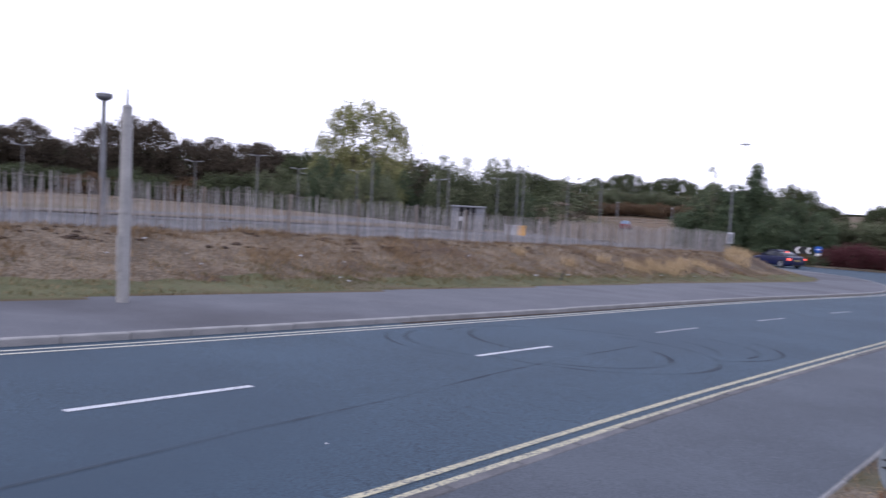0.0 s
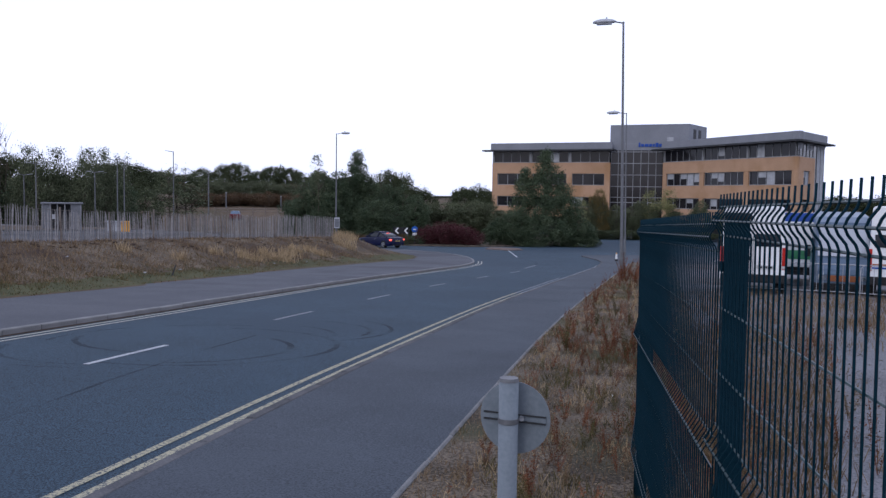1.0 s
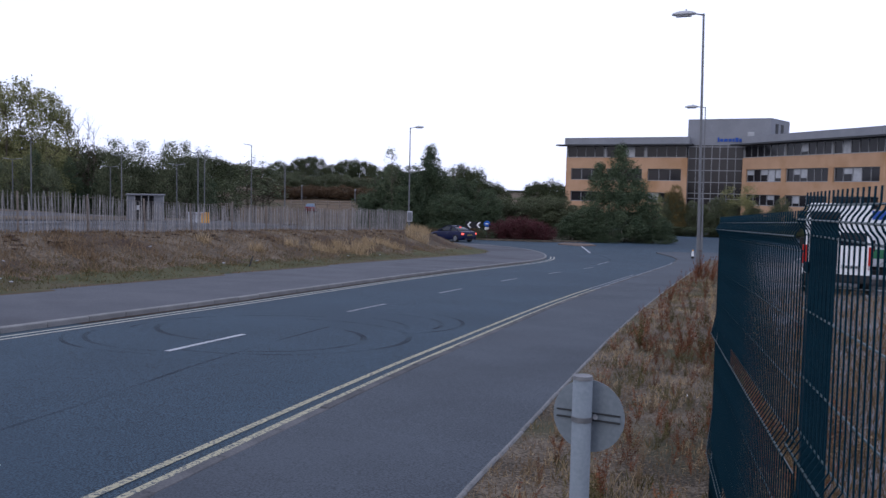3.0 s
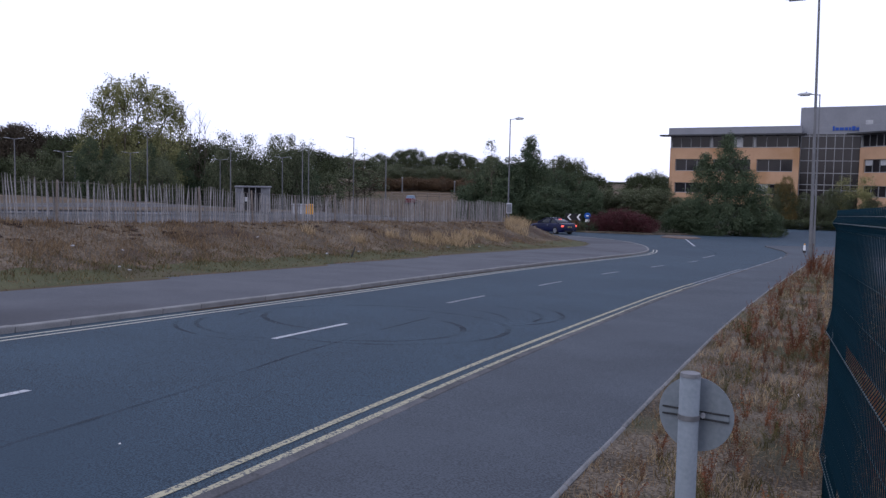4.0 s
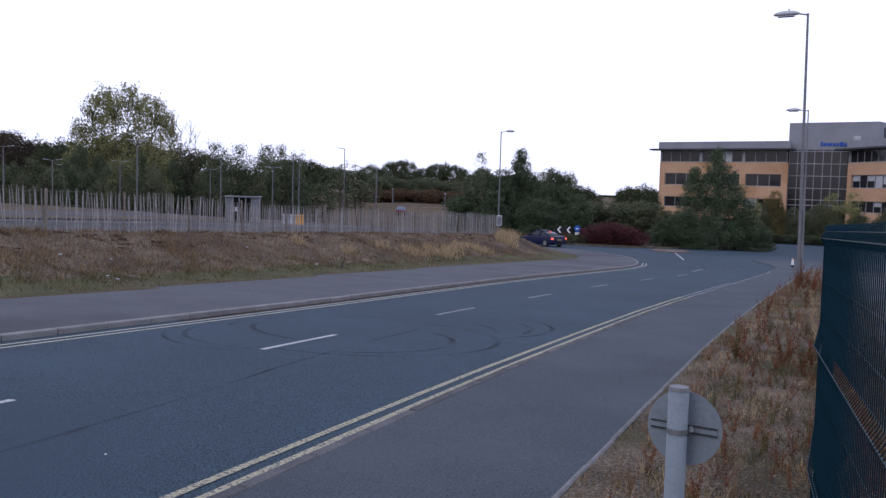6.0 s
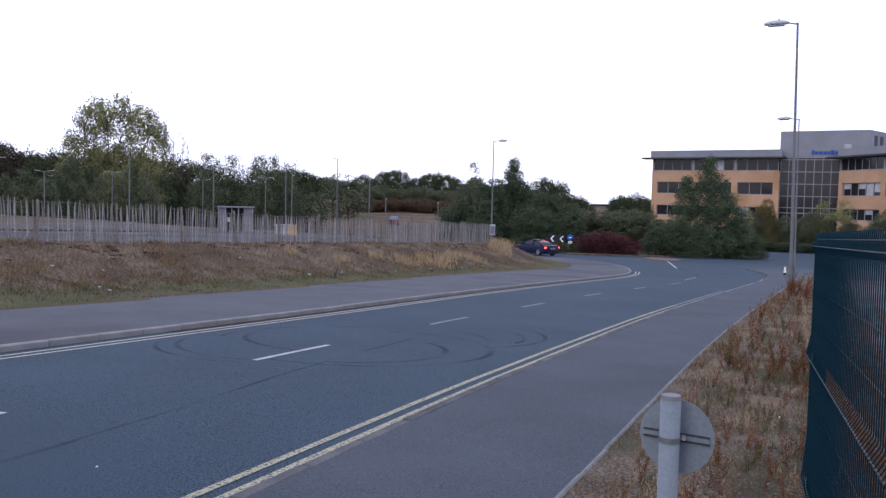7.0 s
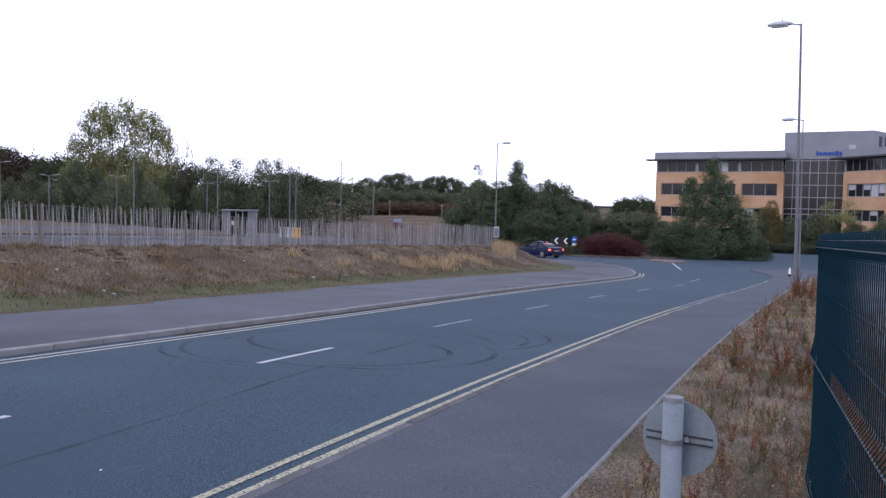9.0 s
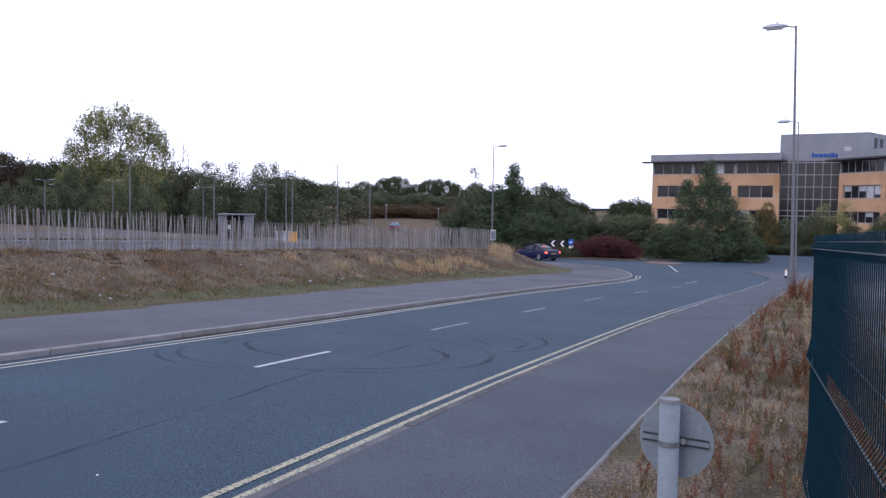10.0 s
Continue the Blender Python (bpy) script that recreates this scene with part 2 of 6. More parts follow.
DRYGRASS = material("dry_grass_blades", (0.1127, 0.0736, 0.0435), (0.2254, 0.1631, 0.0978), 0.7, 0.9, 0, 9, island=0.35)
STRAW = material("straw_grass_blades", (0.2661, 0.1975, 0.1136), (0.4067, 0.3113, 0.1922), 0.7, 0.9, 0, 9, island=0.25)
GREENGRASS = material("green_grass_blades", (0.0500, 0.0487, 0.0185), (0.1212, 0.0972, 0.0432), 0.7, 0.9, 0, 9, island=0.3)
REDWEED = material("red_brown_weed", (0.0906, 0.0349, 0.0173), (0.1812, 0.0765, 0.0393), 0.9, 0.9, 0, 9, island=0.35)


# ---- mesh helpers ----
def mesh_ob(name, verts, faces, mat, parent=None, smooth=False):
    me = bpy.data.meshes.new(name)
    me.from_pydata(verts, [], faces)
    me.update()
    if isinstance(mat, (list, tuple)):
        for q in mat:
            me.materials.append(q)
    else:
        me.materials.append(mat)
    if smooth:
        me.shade_smooth()
    ob = new(name, me)
    if parent:
        ob.parent = parent
    return ob


def part(name, bm, mat, parent, label="", smooth=False):
    me = bpy.data.meshes.new(name)
    bm.normal_update()
    bm.to_mesh(me)
    bm.free()
    me.materials.append(mat)
    if smooth:
        me.shade_smooth()
    ob = new(name, me)
    ob.parent = parent
    if label:
        ob["label"] = label
    return ob


def thing(name, m, label, category, group="", kind=""):
    ob = new(name)
    ob.matrix_world = m
    ob.empty_display_size = 0.2
    return tagged(ob, label, category, group, kind)


def box(bm, x0, x1, y0, y1, z0, z1, bevel=0.0):
    r = bmesh.ops.create_cube(bm, size=1.0, matrix=Matrix.Translation(((x0 + x1) / 2, (y0 + y1) / 2, (z0 + z1) / 2)) @ Matrix.Diagonal((x1 - x0, y1 - y0, z1 - z0, 1)))
    if bevel:
        edges = list({e for v in r["verts"] for e in v.link_edges})
        bmesh.ops.bevel(bm, geom=edges, offset=bevel, segments=2, affect="EDGES", profile=0.6)
    return bm


def boxed(x0, x1, y0, y1, z0, z1, bevel=0.0):
    return box(bmesh.new(), x0, x1, y0, y1, z0, z1, bevel)


def rod(bm, p, q, r0, r1=None, n=10):
    p, q = Vector(p), Vector(q)
    d = q - p
    m = Matrix.Translation((p + q) / 2) @ d.to_track_quat("Z", "Y").to_matrix().to_4x4()
    bmesh.ops.create_cone(bm, cap_ends=True, segments=n, radius1=r0, radius2=r0 if r1 is None else r1, depth=d.length, matrix=m)
    return bm


def rodded(p, q, r0, r1=None, n=10):
    return rod(bmesh.new(), p, q, r0, r1, n)


def tube(points, r, n=6):
    """Vertices and faces of a round wire along points."""
    V, F = [], []
    for i, p in enumerate(points):
        a, b = points[max(i - 1, 0)], points[min(i + 1, len(points) - 1)]
        d = (Vector(b) - Vector(a)).normalized()
        u = d.orthogonal().normalized() if abs(d.x) > 0.9 else d.cross(Vector((1, 0, 0))).normalized()
        w = d.cross(u)
        for k in range(n):
            t = 2 * math.pi * k / n
            V.append(tuple(Vector(p) + r * (math.cos(t) * u + math.sin(t) * w)))
    for i in range(len(points) - 1):
        for k in range(n):
            a, b = i * n + k, i * n + (k + 1) % n
            F.append((a, b, b + n, a + n))
    F.append(tuple(range(n - 1, -1, -1)))
    F.append(tuple(range(len(V) - n, len(V))))
    return V, F


def polar(az, r):
    """Plan position at a bearing (degrees, to the left of the road) and a distance."""
    return -r * math.sin(radians(az)), r * math.cos(radians(az))


def sstep(t):
    t = min(max(t, 0.0), 1.0)
    return t * t * (3 - 2 * t)


# ---- the lie of the land ----
def gz(y):
    """Height of the road, which falls away ahead and levels out at the roundabout."""
    if y < 50:
        return -0.0435 * y
    if y < 85:
        return -2.175 - 0.0275 * (y - 50)
    return -3.1375 - 0.3 * (1 - math.exp(-(y - 85) / 12))


def toe(y):
    return -13.35 - 0.055 * min(max(y, -60), 36)


def inside(x, y):
    """Distance in from the toe of the bank; its end rounds off at the side road."""
    dx, dy, r = toe(y) - x, 60.6 - y, 9.6
    if dx >= r and dy >= r:
        return min(dx, dy)
    return r - math.hypot(max(r - dx, 0), max(r - dy, 0))


def plateau(x, y):
    near = 0.99 - 0.0372 * min(y, 70)
    far = -0.55 + 0.85 * sstep((math.hypot(x, y) - 105) / 60)
    return near + (far - near) * sstep((-24 - x) / 50)


def edge_x(y):
    """The edging between footway and verge."""
    return float(np.interp(y, (-20, 0, 7, 10.25, 14.5, 19, 26, 40, 57), (-0.765, -1.495, -1.75, -1.885, -2.03, -2.12, -2.18, -2.19, -2.12)))


def land(x, y):
    base = gz(y)
    d = inside(x, y)
    z = base + 0.11
    if d > 0:
        z = base + 0.11 + (plateau(x, y) - base - 0.11) * (0.12 * sstep(d / 1.4) + 0.88 * sstep((d - 0.7) / 4.4))
        z += sstep(d) * (1 - sstep((d - 6) / 3)) * (0.09 * noise.noise(Vector((x * 0.7, y * 0.7, 0))) + 0.08 * noise.noise(Vector((x * 1.9, y * 1.5, 3))))
    edge = edge_x(y) + 0.295
    if x > edge and y < 57:
        z = base + 0.07 + 0.03 * noise.noise(Vector((x * 0.9, y * 0.9, 4)))
    elif x > -3 and y < 57:
        z = base + 0.036
    elif d < -0.15 and y < 57:
        z = base - 0.12
    if y >= 57 and d <= 0:
        z = base - 0.12 - 0.2 * sstep((-d - 0.2) / 2) * (y < 60)
    if x > -1.6 and y >= 57:
        z = base - 0.02
    if x < -38 and y > 66:
        z += 4.9 * sstep((math.hypot(x, y) - 105) / 115) * sstep((-x - 38) / 25)
    far = max(abs(x), abs(y)) - 190
    if far > 0:
        z += (0.5 - z) * sstep(far / 150)
    return z


# ---- ground, road, pavements ----
def axis(parts):
    out = []
    for a, b, s in parts:
        out += list(np.arange(a, b, s))
    return [float(v) for v in out] + [parts[-1][1]]


GX = axis([(-1500, -300, 200), (-300, -100, 25), (-100, -26, 4), (-26, -12, 0.4), (-12, -2.4, 1.6), (-2.4, 1.2, 0.3), (1.2, 12, 0.9), (12, 60, 6), (60, 300, 40), (300, 1500, 200)])
GY = axis([(-1500, -300, 200), (-300, -60, 40), (-60, -4, 4), (-4, 66, 0.5), (66, 130, 4), (130, 300, 17), (300, 1500, 150)])
gv = [(x, y, land(x, y)) for y in GY for x in GX]
gf = [(j * len(GX) + i, j * len(GX) + i + 1, (j + 1) * len(GX) + i + 1, (j + 1) * len(GX) + i) for j in range(len(GY) - 1) for i in range(len(GX) - 1)]
ground = mesh_ob("ground", gv, gf, [FIELD, BANK, GREEN, HARD, GRAVEL, SOIL], smooth=True)
for f, (a, b, c, d) in zip(ground.data.polygons, gf):
    x, y = (gv[a][0] + gv[c][0]) / 2, (gv[a][1] + gv[c][1]) / 2
    d = inside(x, y)
    wob = 0.5 * noise.noise(Vector((x, y, 9)))
    if 0 < d < 6.2:
        f.material_index = 1 if d + wob > 1.35 else 2
    elif d >= 6.2 and x > -58 and -60 < y < 66:
        f.material_index = 3
    elif x > 0.6 and y < 70 and x < 70:
        f.material_index = 4
    elif x > -2.4 and y < 62 and x < 1:
        f.material_index = 5
tagged(ground, "sloping ground with dry bank, pale hardstanding and gravel", "ground", kind="structure")


def strip(name, left, right, mat, lift, label, category="road", thick=0.0):
    """A sheet between two plan lines that lies on the road's slope."""
    V, F = [], []
    for (x0, y0), (x1, y1) in zip(left, right):
        V += [(x0, y0, gz(y0) + lift), (x1, y1, gz(y1) + lift)]
    n = len(left)
    for i in range(n - 1):
        F.append((2 * i, 2 * i + 1, 2 * i + 3, 2 * i + 2))
    if thick:
        m = len(V)
        V += [(x, y, z - thick) for x, y, z in V]
        for i in range(n - 1):
            F.append((2 * i, 2 * i + 2, m + 2 * i + 2, m + 2 * i))
            F.append((2 * i + 1, m + 2 * i + 1, m + 2 * i + 3, 2 * i + 3))
    ob = mesh_ob(name, V, F, mat)
    bm = bmesh.new()
    bm.from_mesh(ob.data)
    bmesh.ops.recalc_face_normals(bm, faces=bm.faces)
    bm.to_mesh(ob.data)
    bm.free()
    return tagged(ob, label, category, kind="structure")


def span(a, b, s):
    n = max(int(round(abs(b - a) / s)), 1)
    return [a + (b - a) * i / n for i in range(n + 1)]


YS = span(-90, 50, 2)
strip("road", [(-11.6, y) for y in YS], [(-3.4, y) for y in YS], ASPHALT, 0.0, "grey-blue asphalt road falling towards the roundabout")
YJ = span(50, 132, 2)
strip("road_junction", [(-110, y) for y in YJ], [(45, y) for y in YJ], ASPHALT, 0.0, "grey-blue asphalt of the roundabout and its arms")

# outline of the left kerb: straight, then round the corner into the side road
def left_x(y):
    return float(np.interp(y, (-90, 6, 11, 16, 20, 25, 30, 35, 43), (-10.0, -10.06, -10.15, -10.26, -10.4, -10.56, -10.6, -10.52, -10.4)))


LEFT_KERB = [(left_x(y), y) for y in span(-90, 43, 1)]
LEFT_KERB += [(-24.3 + 13.9 * math.cos(a), 43 + 23.5 * math.sin(a)) for a in span(0.04, math.pi / 2, 0.04)] + [(x, 66.5) for x in (-30, -45, -70, -110)]


def toe_point(x, y):
    """The point of the bank's foot that faces a point of the kerb."""
    if y <= 43:
        return toe(y) - 0.25, y
    if x > -24.3:
        a = math.atan2((y - 43) / 23.5, (x + 24.3) / 13.9)
        return -24.35 + 8.7 * math.cos(a), 43 + 16.2 * math.sin(a)
    return x, 59.2


strip("pavement_left", [toe_point(*p) for p in LEFT_KERB], [(x - 0.12, y) if y <= 43 else (x - 0.05, y - 0.1) for x, y in LEFT_KERB], PAVE, 0.085, "worn grey asphalt pavement at the foot of the bank", "pavement", 0.15)


def right_x(y):
    return float(np.interp(y, (-90, 0, 4, 7.3, 10, 15, 20, 24, 30, 40, 50, 56), (-3.4, -3.49, -3.56, -3.75, -3.87, -4.01, -4.11, -4.12, -4.04, -3.9, -3.75, -3.935)))


RIGHT_KERB = [(right_x(y), y) for y in span(-90, 50, 2)] + [(right_x(y), y) for y in span(51, 56, 1)] + [(-4.4, 59), (-5.2, 62), (-6.0, 64.6), (-5.9, 65.8), (-5.0, 67), (-2.5, 69), (2, 71), (10, 73), (45, 75)]
INNER = [(edge_x(y), y) for x, y in RIGHT_KERB[:77]]
INNER += [(6, 57), (8, 57), (10, 57), (12, 57), (14, 57), (16, 57), (18, 57), (26, 57), (45, 57)][: len(RIGHT_KERB) - len(INNER)]
strip("pavement_right", [(x + 0.12, y) for x, y in RIGHT_KERB], INNER, FOOTWAY, 0.045, "reddish-brown asphalt footway beside the road", "pavement", 0.15)


# ---- service road and kerb lines on the plateau ----
def plateau_strip(name, x0, x1, y0, y1, mat, lift, label):
    ys = span(y0, y1, 2)
    V = [(x, y, land(x, y) + lift) for y in ys for x in (x0, x1)]
    F = [(2 * i, 2 * i + 1, 2 * i + 3, 2 * i + 2) for i in range(len(ys) - 1)]
    return tagged(mesh_ob(name, V, F, mat), label, "road", kind="structure")


for x0, x1, mat, nm, lb in ((-36.5, -31.0, PAVE, "service_road", "dark asphalt service road on the plateau"), (-30.9, -30.6, KERB, "service_kerb", "pale kerb line of the service road"), (-37.1, -36.8, KERB, "service_kerb", "pale kerb line of the service road"), (-45.6, -37.6, BANK, "earth_strip", "bare brown earth strip beside the service road"), (-51.5, -46.0, PAVE, "parking_aisle", "dark asphalt aisle of the car park"), (-52.3, -51.9, KERB, "service_kerb", "pale kerb line of the car park")):
    plateau_strip(nm, x0, x1, -60, 56, mat, 0.012 if mat is PAVE else 0.07, lb)


# ---- painted lines ----
def line(name, pts, width, mat, label):
    L, R = [], []
    for i, (x, y) in enumerate(pts):
        a, b = Vector(pts[max(i - 1, 0)]), Vector(pts[min(i + 1, len(pts) - 1)])
        d = (b - a).normalized()
        s = Vector((-d.y, d.x)) * width / 2
        L.append((x + s.x, y + s.y))
        R.append((x - s.x, y - s.y))
    ob = strip(name, L, R, mat, 0.005, label, "road marking")
    return ob


line("yellow_line", [(x - 0.29, y) for x, y in RIGHT_KERB if -30 < y < 27], 0.075, YELLOW_LINE, "worn yellow no-parking line along the kerb")
line("yellow_line", [(x - 0.1, y) for x, y in RIGHT_KERB if -30 < y < 27], 0.075, YELLOW_LINE, "worn yellow no-parking line along the kerb")
line("yellow_line", [(x - 0.3, y) for x, y in RIGHT_KERB if 26 <= y < 38 and x < 0], 0.06, FAINT_LINE, "rubbed end of the inner yellow line")
line("yellow_line", [(x - 0.12, y) for x, y in RIGHT_KERB if 26 <= y < 53 and x < 0], 0.07, FAINT_LINE, "single rubbed pale line along the far kerb")
for off in (0.46, 0.26):
    line("yellow_line", [(x + off, y) for x, y in LEFT_KERB if -30 < y <= 43.0] + [(-24.3 + (13.9 + off) * math.cos(a), 43 + (23.5 + off) * math.sin(a)) for a in span(0.04, 0.4, 0.04)], 0.06, PALE_LINE, "worn yellow no-parking line along the kerb")


def centre_x(y):
    return float(np.interp(y, (3, 10.5, 16.5, 22, 28, 35, 41), (-6.86, -7.23, -7.45, -7.52, -7.52, -7.18, -6.8)))


for y0 in (3.4, 9.4, 15.4, 21.15, 27.25, 33.4, 39.4):
    line("centre_dash", [(centre_x(y), y) for y in (y0, y0 + 1.0, y0 + 2.0 if y0 < 20 else y0 + 1.9)], 0.09, WHITE_LINE if y0 < 12 else FAINT_LINE, "short white dash of the broken centre line")
for pts, w in (((polar(10.23, 76), polar(9.9, 68), polar(9.57, 61)), 0.12), ((polar(11.05, 76.4), polar(10.35, 76)), 0.3), ((polar(9.03, 45.5), polar(8.33, 50.2)), 0.1)):
    line("give_way_mark", pts, w, WHITE_LINE if w > 0.1 else FAINT_LINE, "short white line at the roundabout entry")
# dark strip paints the shade beside the kerb together with gutter silt and weeds
line("gutter_shade_silt", [(x + 0.075, y) for x, y in LEFT_KERB if 10 < y <= 43.0], 0.12, CLOD, "dark gutter strip: silt and weeds with painted kerb shade")

# ---- kerb and edging stones ----
def stone_mesh(name, l, w, h, mat):
    bm = boxed(-w / 2, w / 2, -l / 2, l / 2, -h, 0, 0)
    bmesh.ops.bevel(bm, geom=[e for e in bm.edges if all(v.co.z > -0.01 for v in e.verts)], offset=0.014, segments=1, affect="EDGES")
    me = bpy.data.meshes.new(name)
    bm.to_mesh(me)
    bm.free()
    me.materials.append(mat)
    return me


def lay(name, mesh, pts, length, lift, side, parent):
    """Stones end to end along a plan line, their outer face on it."""
    acc, out = 0.0, 0
    for (xa, ya), (xb, yb) in zip(pts, pts[1:]):
        d = math.hypot(xb - xa, yb - ya)
        s = length / 2 - acc if acc < length / 2 else length * 1.5 - acc
        while s <= d:
            t = s / d
            x, y = xa + (xb - xa) * t, ya + (yb - ya) * t
            a = math.atan2(yb - ya, xb - xa) - math.pi / 2
            ob = new(name, mesh)
            ob.parent = parent
            ob.matrix_basis = Matrix.Translation((x + side * math.cos(a), y + side * math.sin(a), gz(y) + lift + random.uniform(-0.006, 0.006))) @ Euler((math.atan(-0.0435 if y < 50 else -0.0275) * math.cos(a), random.uniform(-0.015, 0.015), a + random.uniform(-0.006, 0.006))).to_matrix().to_4x4()
            s += length
        acc = (acc + d) % length


KERB_MESH = stone_mesh("kerb_stone", 0.9, 0.125, 0.25, KERB)
LOW_KERB_MESH = stone_mesh("kerb_stone", 0.9, 0.125, 0.25, WORN_KERB)
EDGE_MESH = stone_mesh("edging_stone", 0.9, 0.045, 0.16, EDGING)
kerb_l = thing("kerb_left", Matrix(), "weathered concrete kerb stones beside the pavement", "kerb", kind="structure")
kerb_r = thing("kerb_right", Matrix(), "weathered concrete kerb stones beside the footway", "kerb", kind="structure")
edging = thing("footway_edging", Matrix(), "thin concrete edging between footway and dry verge", "edging", kind="structure")
lay("kerb_stone", KERB_MESH, [p for p in LEFT_KERB if p[1] > -8 and p[0] > -40], 0.915, 0.092, -0.06, kerb_l)
lay("kerb_stone", LOW_KERB_MESH, [p for p in RIGHT_KERB if p[1] > -4 and p[0] < 12], 0.915, 0.05, 0.06, kerb_r)
lay("edging_stone", EDGE_MESH, [(edge_x(y), y) for y in span(-2, 54, 1)], 0.915, 0.056, 0.0, edging)

# ---- roundabout: planted islands ----
def raised(name, pts, height, mat, label):
    c = (sum(p[0] for p in pts) / len(pts), sum(p[1] for p in pts) / len(pts))
    V = [(x, y, gz(y) + height) for x, y in pts] + [(x, y, gz(y) - 0.1) for x, y in pts] + [(*c, gz(c[1]) + height + 0.1)]
    n = len(pts)
    F = [(i, (i + 1) % n, 2 * n) for i in range(n)] + [(i, n + i, n + (i + 1) % n, (i + 1) % n) for i in range(n)]
    return tagged(mesh_ob(name, V, F, mat), label, "traffic island", kind="structure")


raised("roundabout_island", [polar(26, 96), polar(21, 84), polar(16.4, 81), polar(12.9, 81), polar(10, 85), polar(6.5, 94), polar(4.3, 104), polar(6, 118), polar(18, 126), polar(30, 116)], 0.14, SOIL, "planted roundabout island with a low kerb")
raised("splitter_island", [polar(11.7, 76), polar(11.4, 80), polar(9.5, 79), polar(9.2, 75.5), polar(10.2, 73.5)], 0.07, PAVING_PATCH, "brown block-paved splitter island")


# ---- green welded mesh fence beside the verge ----
def fence_line(k):
    """Plan position of post k: the panels bend gently."""
    P = [(0.455, 0.24), (0.168, 2.74), (-0.15, 5.8)]
    if k < 0:
        return 0.455 + 0.27 * -k, 0.24 + 2.5 * k
    if k < 3:
        return P[k]
    return -0.15 - 0.012 * (k - 2), 5.8 + 2.5 * (k - 2)


def wire_profile(height):
    """Outline (sideways, up) of an upright wire with its V folds."""
    P = [(0, 0)]
    for z in (0.43, 1.22):
        P += [(0, z - 0.05), (-0.03, z), (0, z + 0.05)]
    P += [(0, height - 0.122), (-0.004, height - 0.11), (-0.017, height - 0.094), (-0.023, height - 0.08), (-0.018, height - 0.067), (-0.005, height - 0.05), (0, height - 0.036), (0.001, height)]
    return P


FH = 1.98
PROFILE = wire_profile(FH)
wv, wf = tube([(a, 0, b) for a, b in PROFILE], 0.0028, 5)
WIRE_MESH = bpy.data.meshes.new("upright_wire")
WIRE_MESH.from_pydata(wv, [], wf)
WIRE_MESH.materials.append(GREENFENCE)
WIRE_MESH.shade_smooth()
CROSS = [(-0.002, FH - 0.038), (-0.025, FH - 0.08), (0.0, FH - 0.125), (0, FH - 0.345), (0, FH - 0.545), (0, 1.27), (-0.032, 1.22), (0, 1.17), (0, 0.97), (0, 0.77), (0, 0.62), (0, 0.48), (-0.032, 0.43), (0, 0.38), (0, 0.2), (0, 0.04)]
TOP0 = 1.862


def fence_panel(k, single):
    (x0, y0), (x1, y1) = fence_line(k), fence_line(k + 1)
    length = math.hypot(x1 - x0, y1 - y0)
    z = (TOP0 + 0.02 if k < 1 else 1.785 - 0.109 * (k - 1)) - FH - (0.11 * k if k < 0 else 0)
    tilt = -0.018 if k < 1 else -0.034
    yaw = math.atan2(y1 - y0, x1 - x0) - math.pi / 2
    ob = thing("mesh_fence_panel", Matrix.Translation((x0, y0, z)) @ Matrix.Rotation(yaw, 4, "Z") @ Matrix.Rotation(tilt, 4, "X"), "dark green welded mesh fence panel with spiked top", "fence", "green fence panels")
    n = int(length / 0.05)
    if single:
        for i in range(0, n + 1):
            w = new("upright_wire", WIRE_MESH)
            w.parent = ob
            w.location = (0, i * 0.05, 0)
    else:
        V, F = [], []
        for i in range(0, n + 1):
            m = len(V)
            V += [(x, y + i * 0.05, z) for x, y, z in wv]
            F += [tuple(m + q for q in f) for f in wf]
        mesh_ob("upright_wires", V, F, GREENFENCE, ob, True)["kind"] = "stuff"
    for a, b in CROSS:
        v, f = tube([(a + 0.004, 0.0, b), (a + 0.004, length, b)], 0.0032, 5)
        mesh_ob("cross_wire", v, f, CROSSWIRE, ob)
    return ob


for k in range(-2, 12):
    fence_panel(k, k in (0, 1, 2))
post0 = thing("fence_post", pose(0, 0, 0), "dark green square steel fence post", "fence post", "green fence posts")
part("shaft", boxed(0.012, 0.082, -0.04, 0.04, -0.3, FH - 0.07, 0.004), GREENFENCE, post0)
part("cap", boxed(0.008, 0.086, -0.044, 0.044, FH - 0.07, FH - 0.05, 0.004), BLACK, post0)
for z in (0.4, 1.05, 1.75):
    part("clamp", boxed(0.0, 0.013, -0.02, 0.02, z, z + 0.03, 0.003), GREENFENCE, post0)
for k in range(-2, 13):
    x, y = fence_line(k)
    m = Matrix.Translation((x, y, TOP0 - 0.109 * max(k - 1, -2) - FH - 0.03))
    if k == -2:
        post0.matrix_world = m
    else:
        copy_thing(post0, m)


# ---- chestnut paling fence on top of the bank ----
def paling_xy(y):
    return -18.9 - 0.062 * min(y, 34) - 0.02 * max(y - 34, 0)


paling = thing("paling_fence", Matrix(), "weathered grey chestnut paling fence on the bank", "fence")
pale_meshes = []
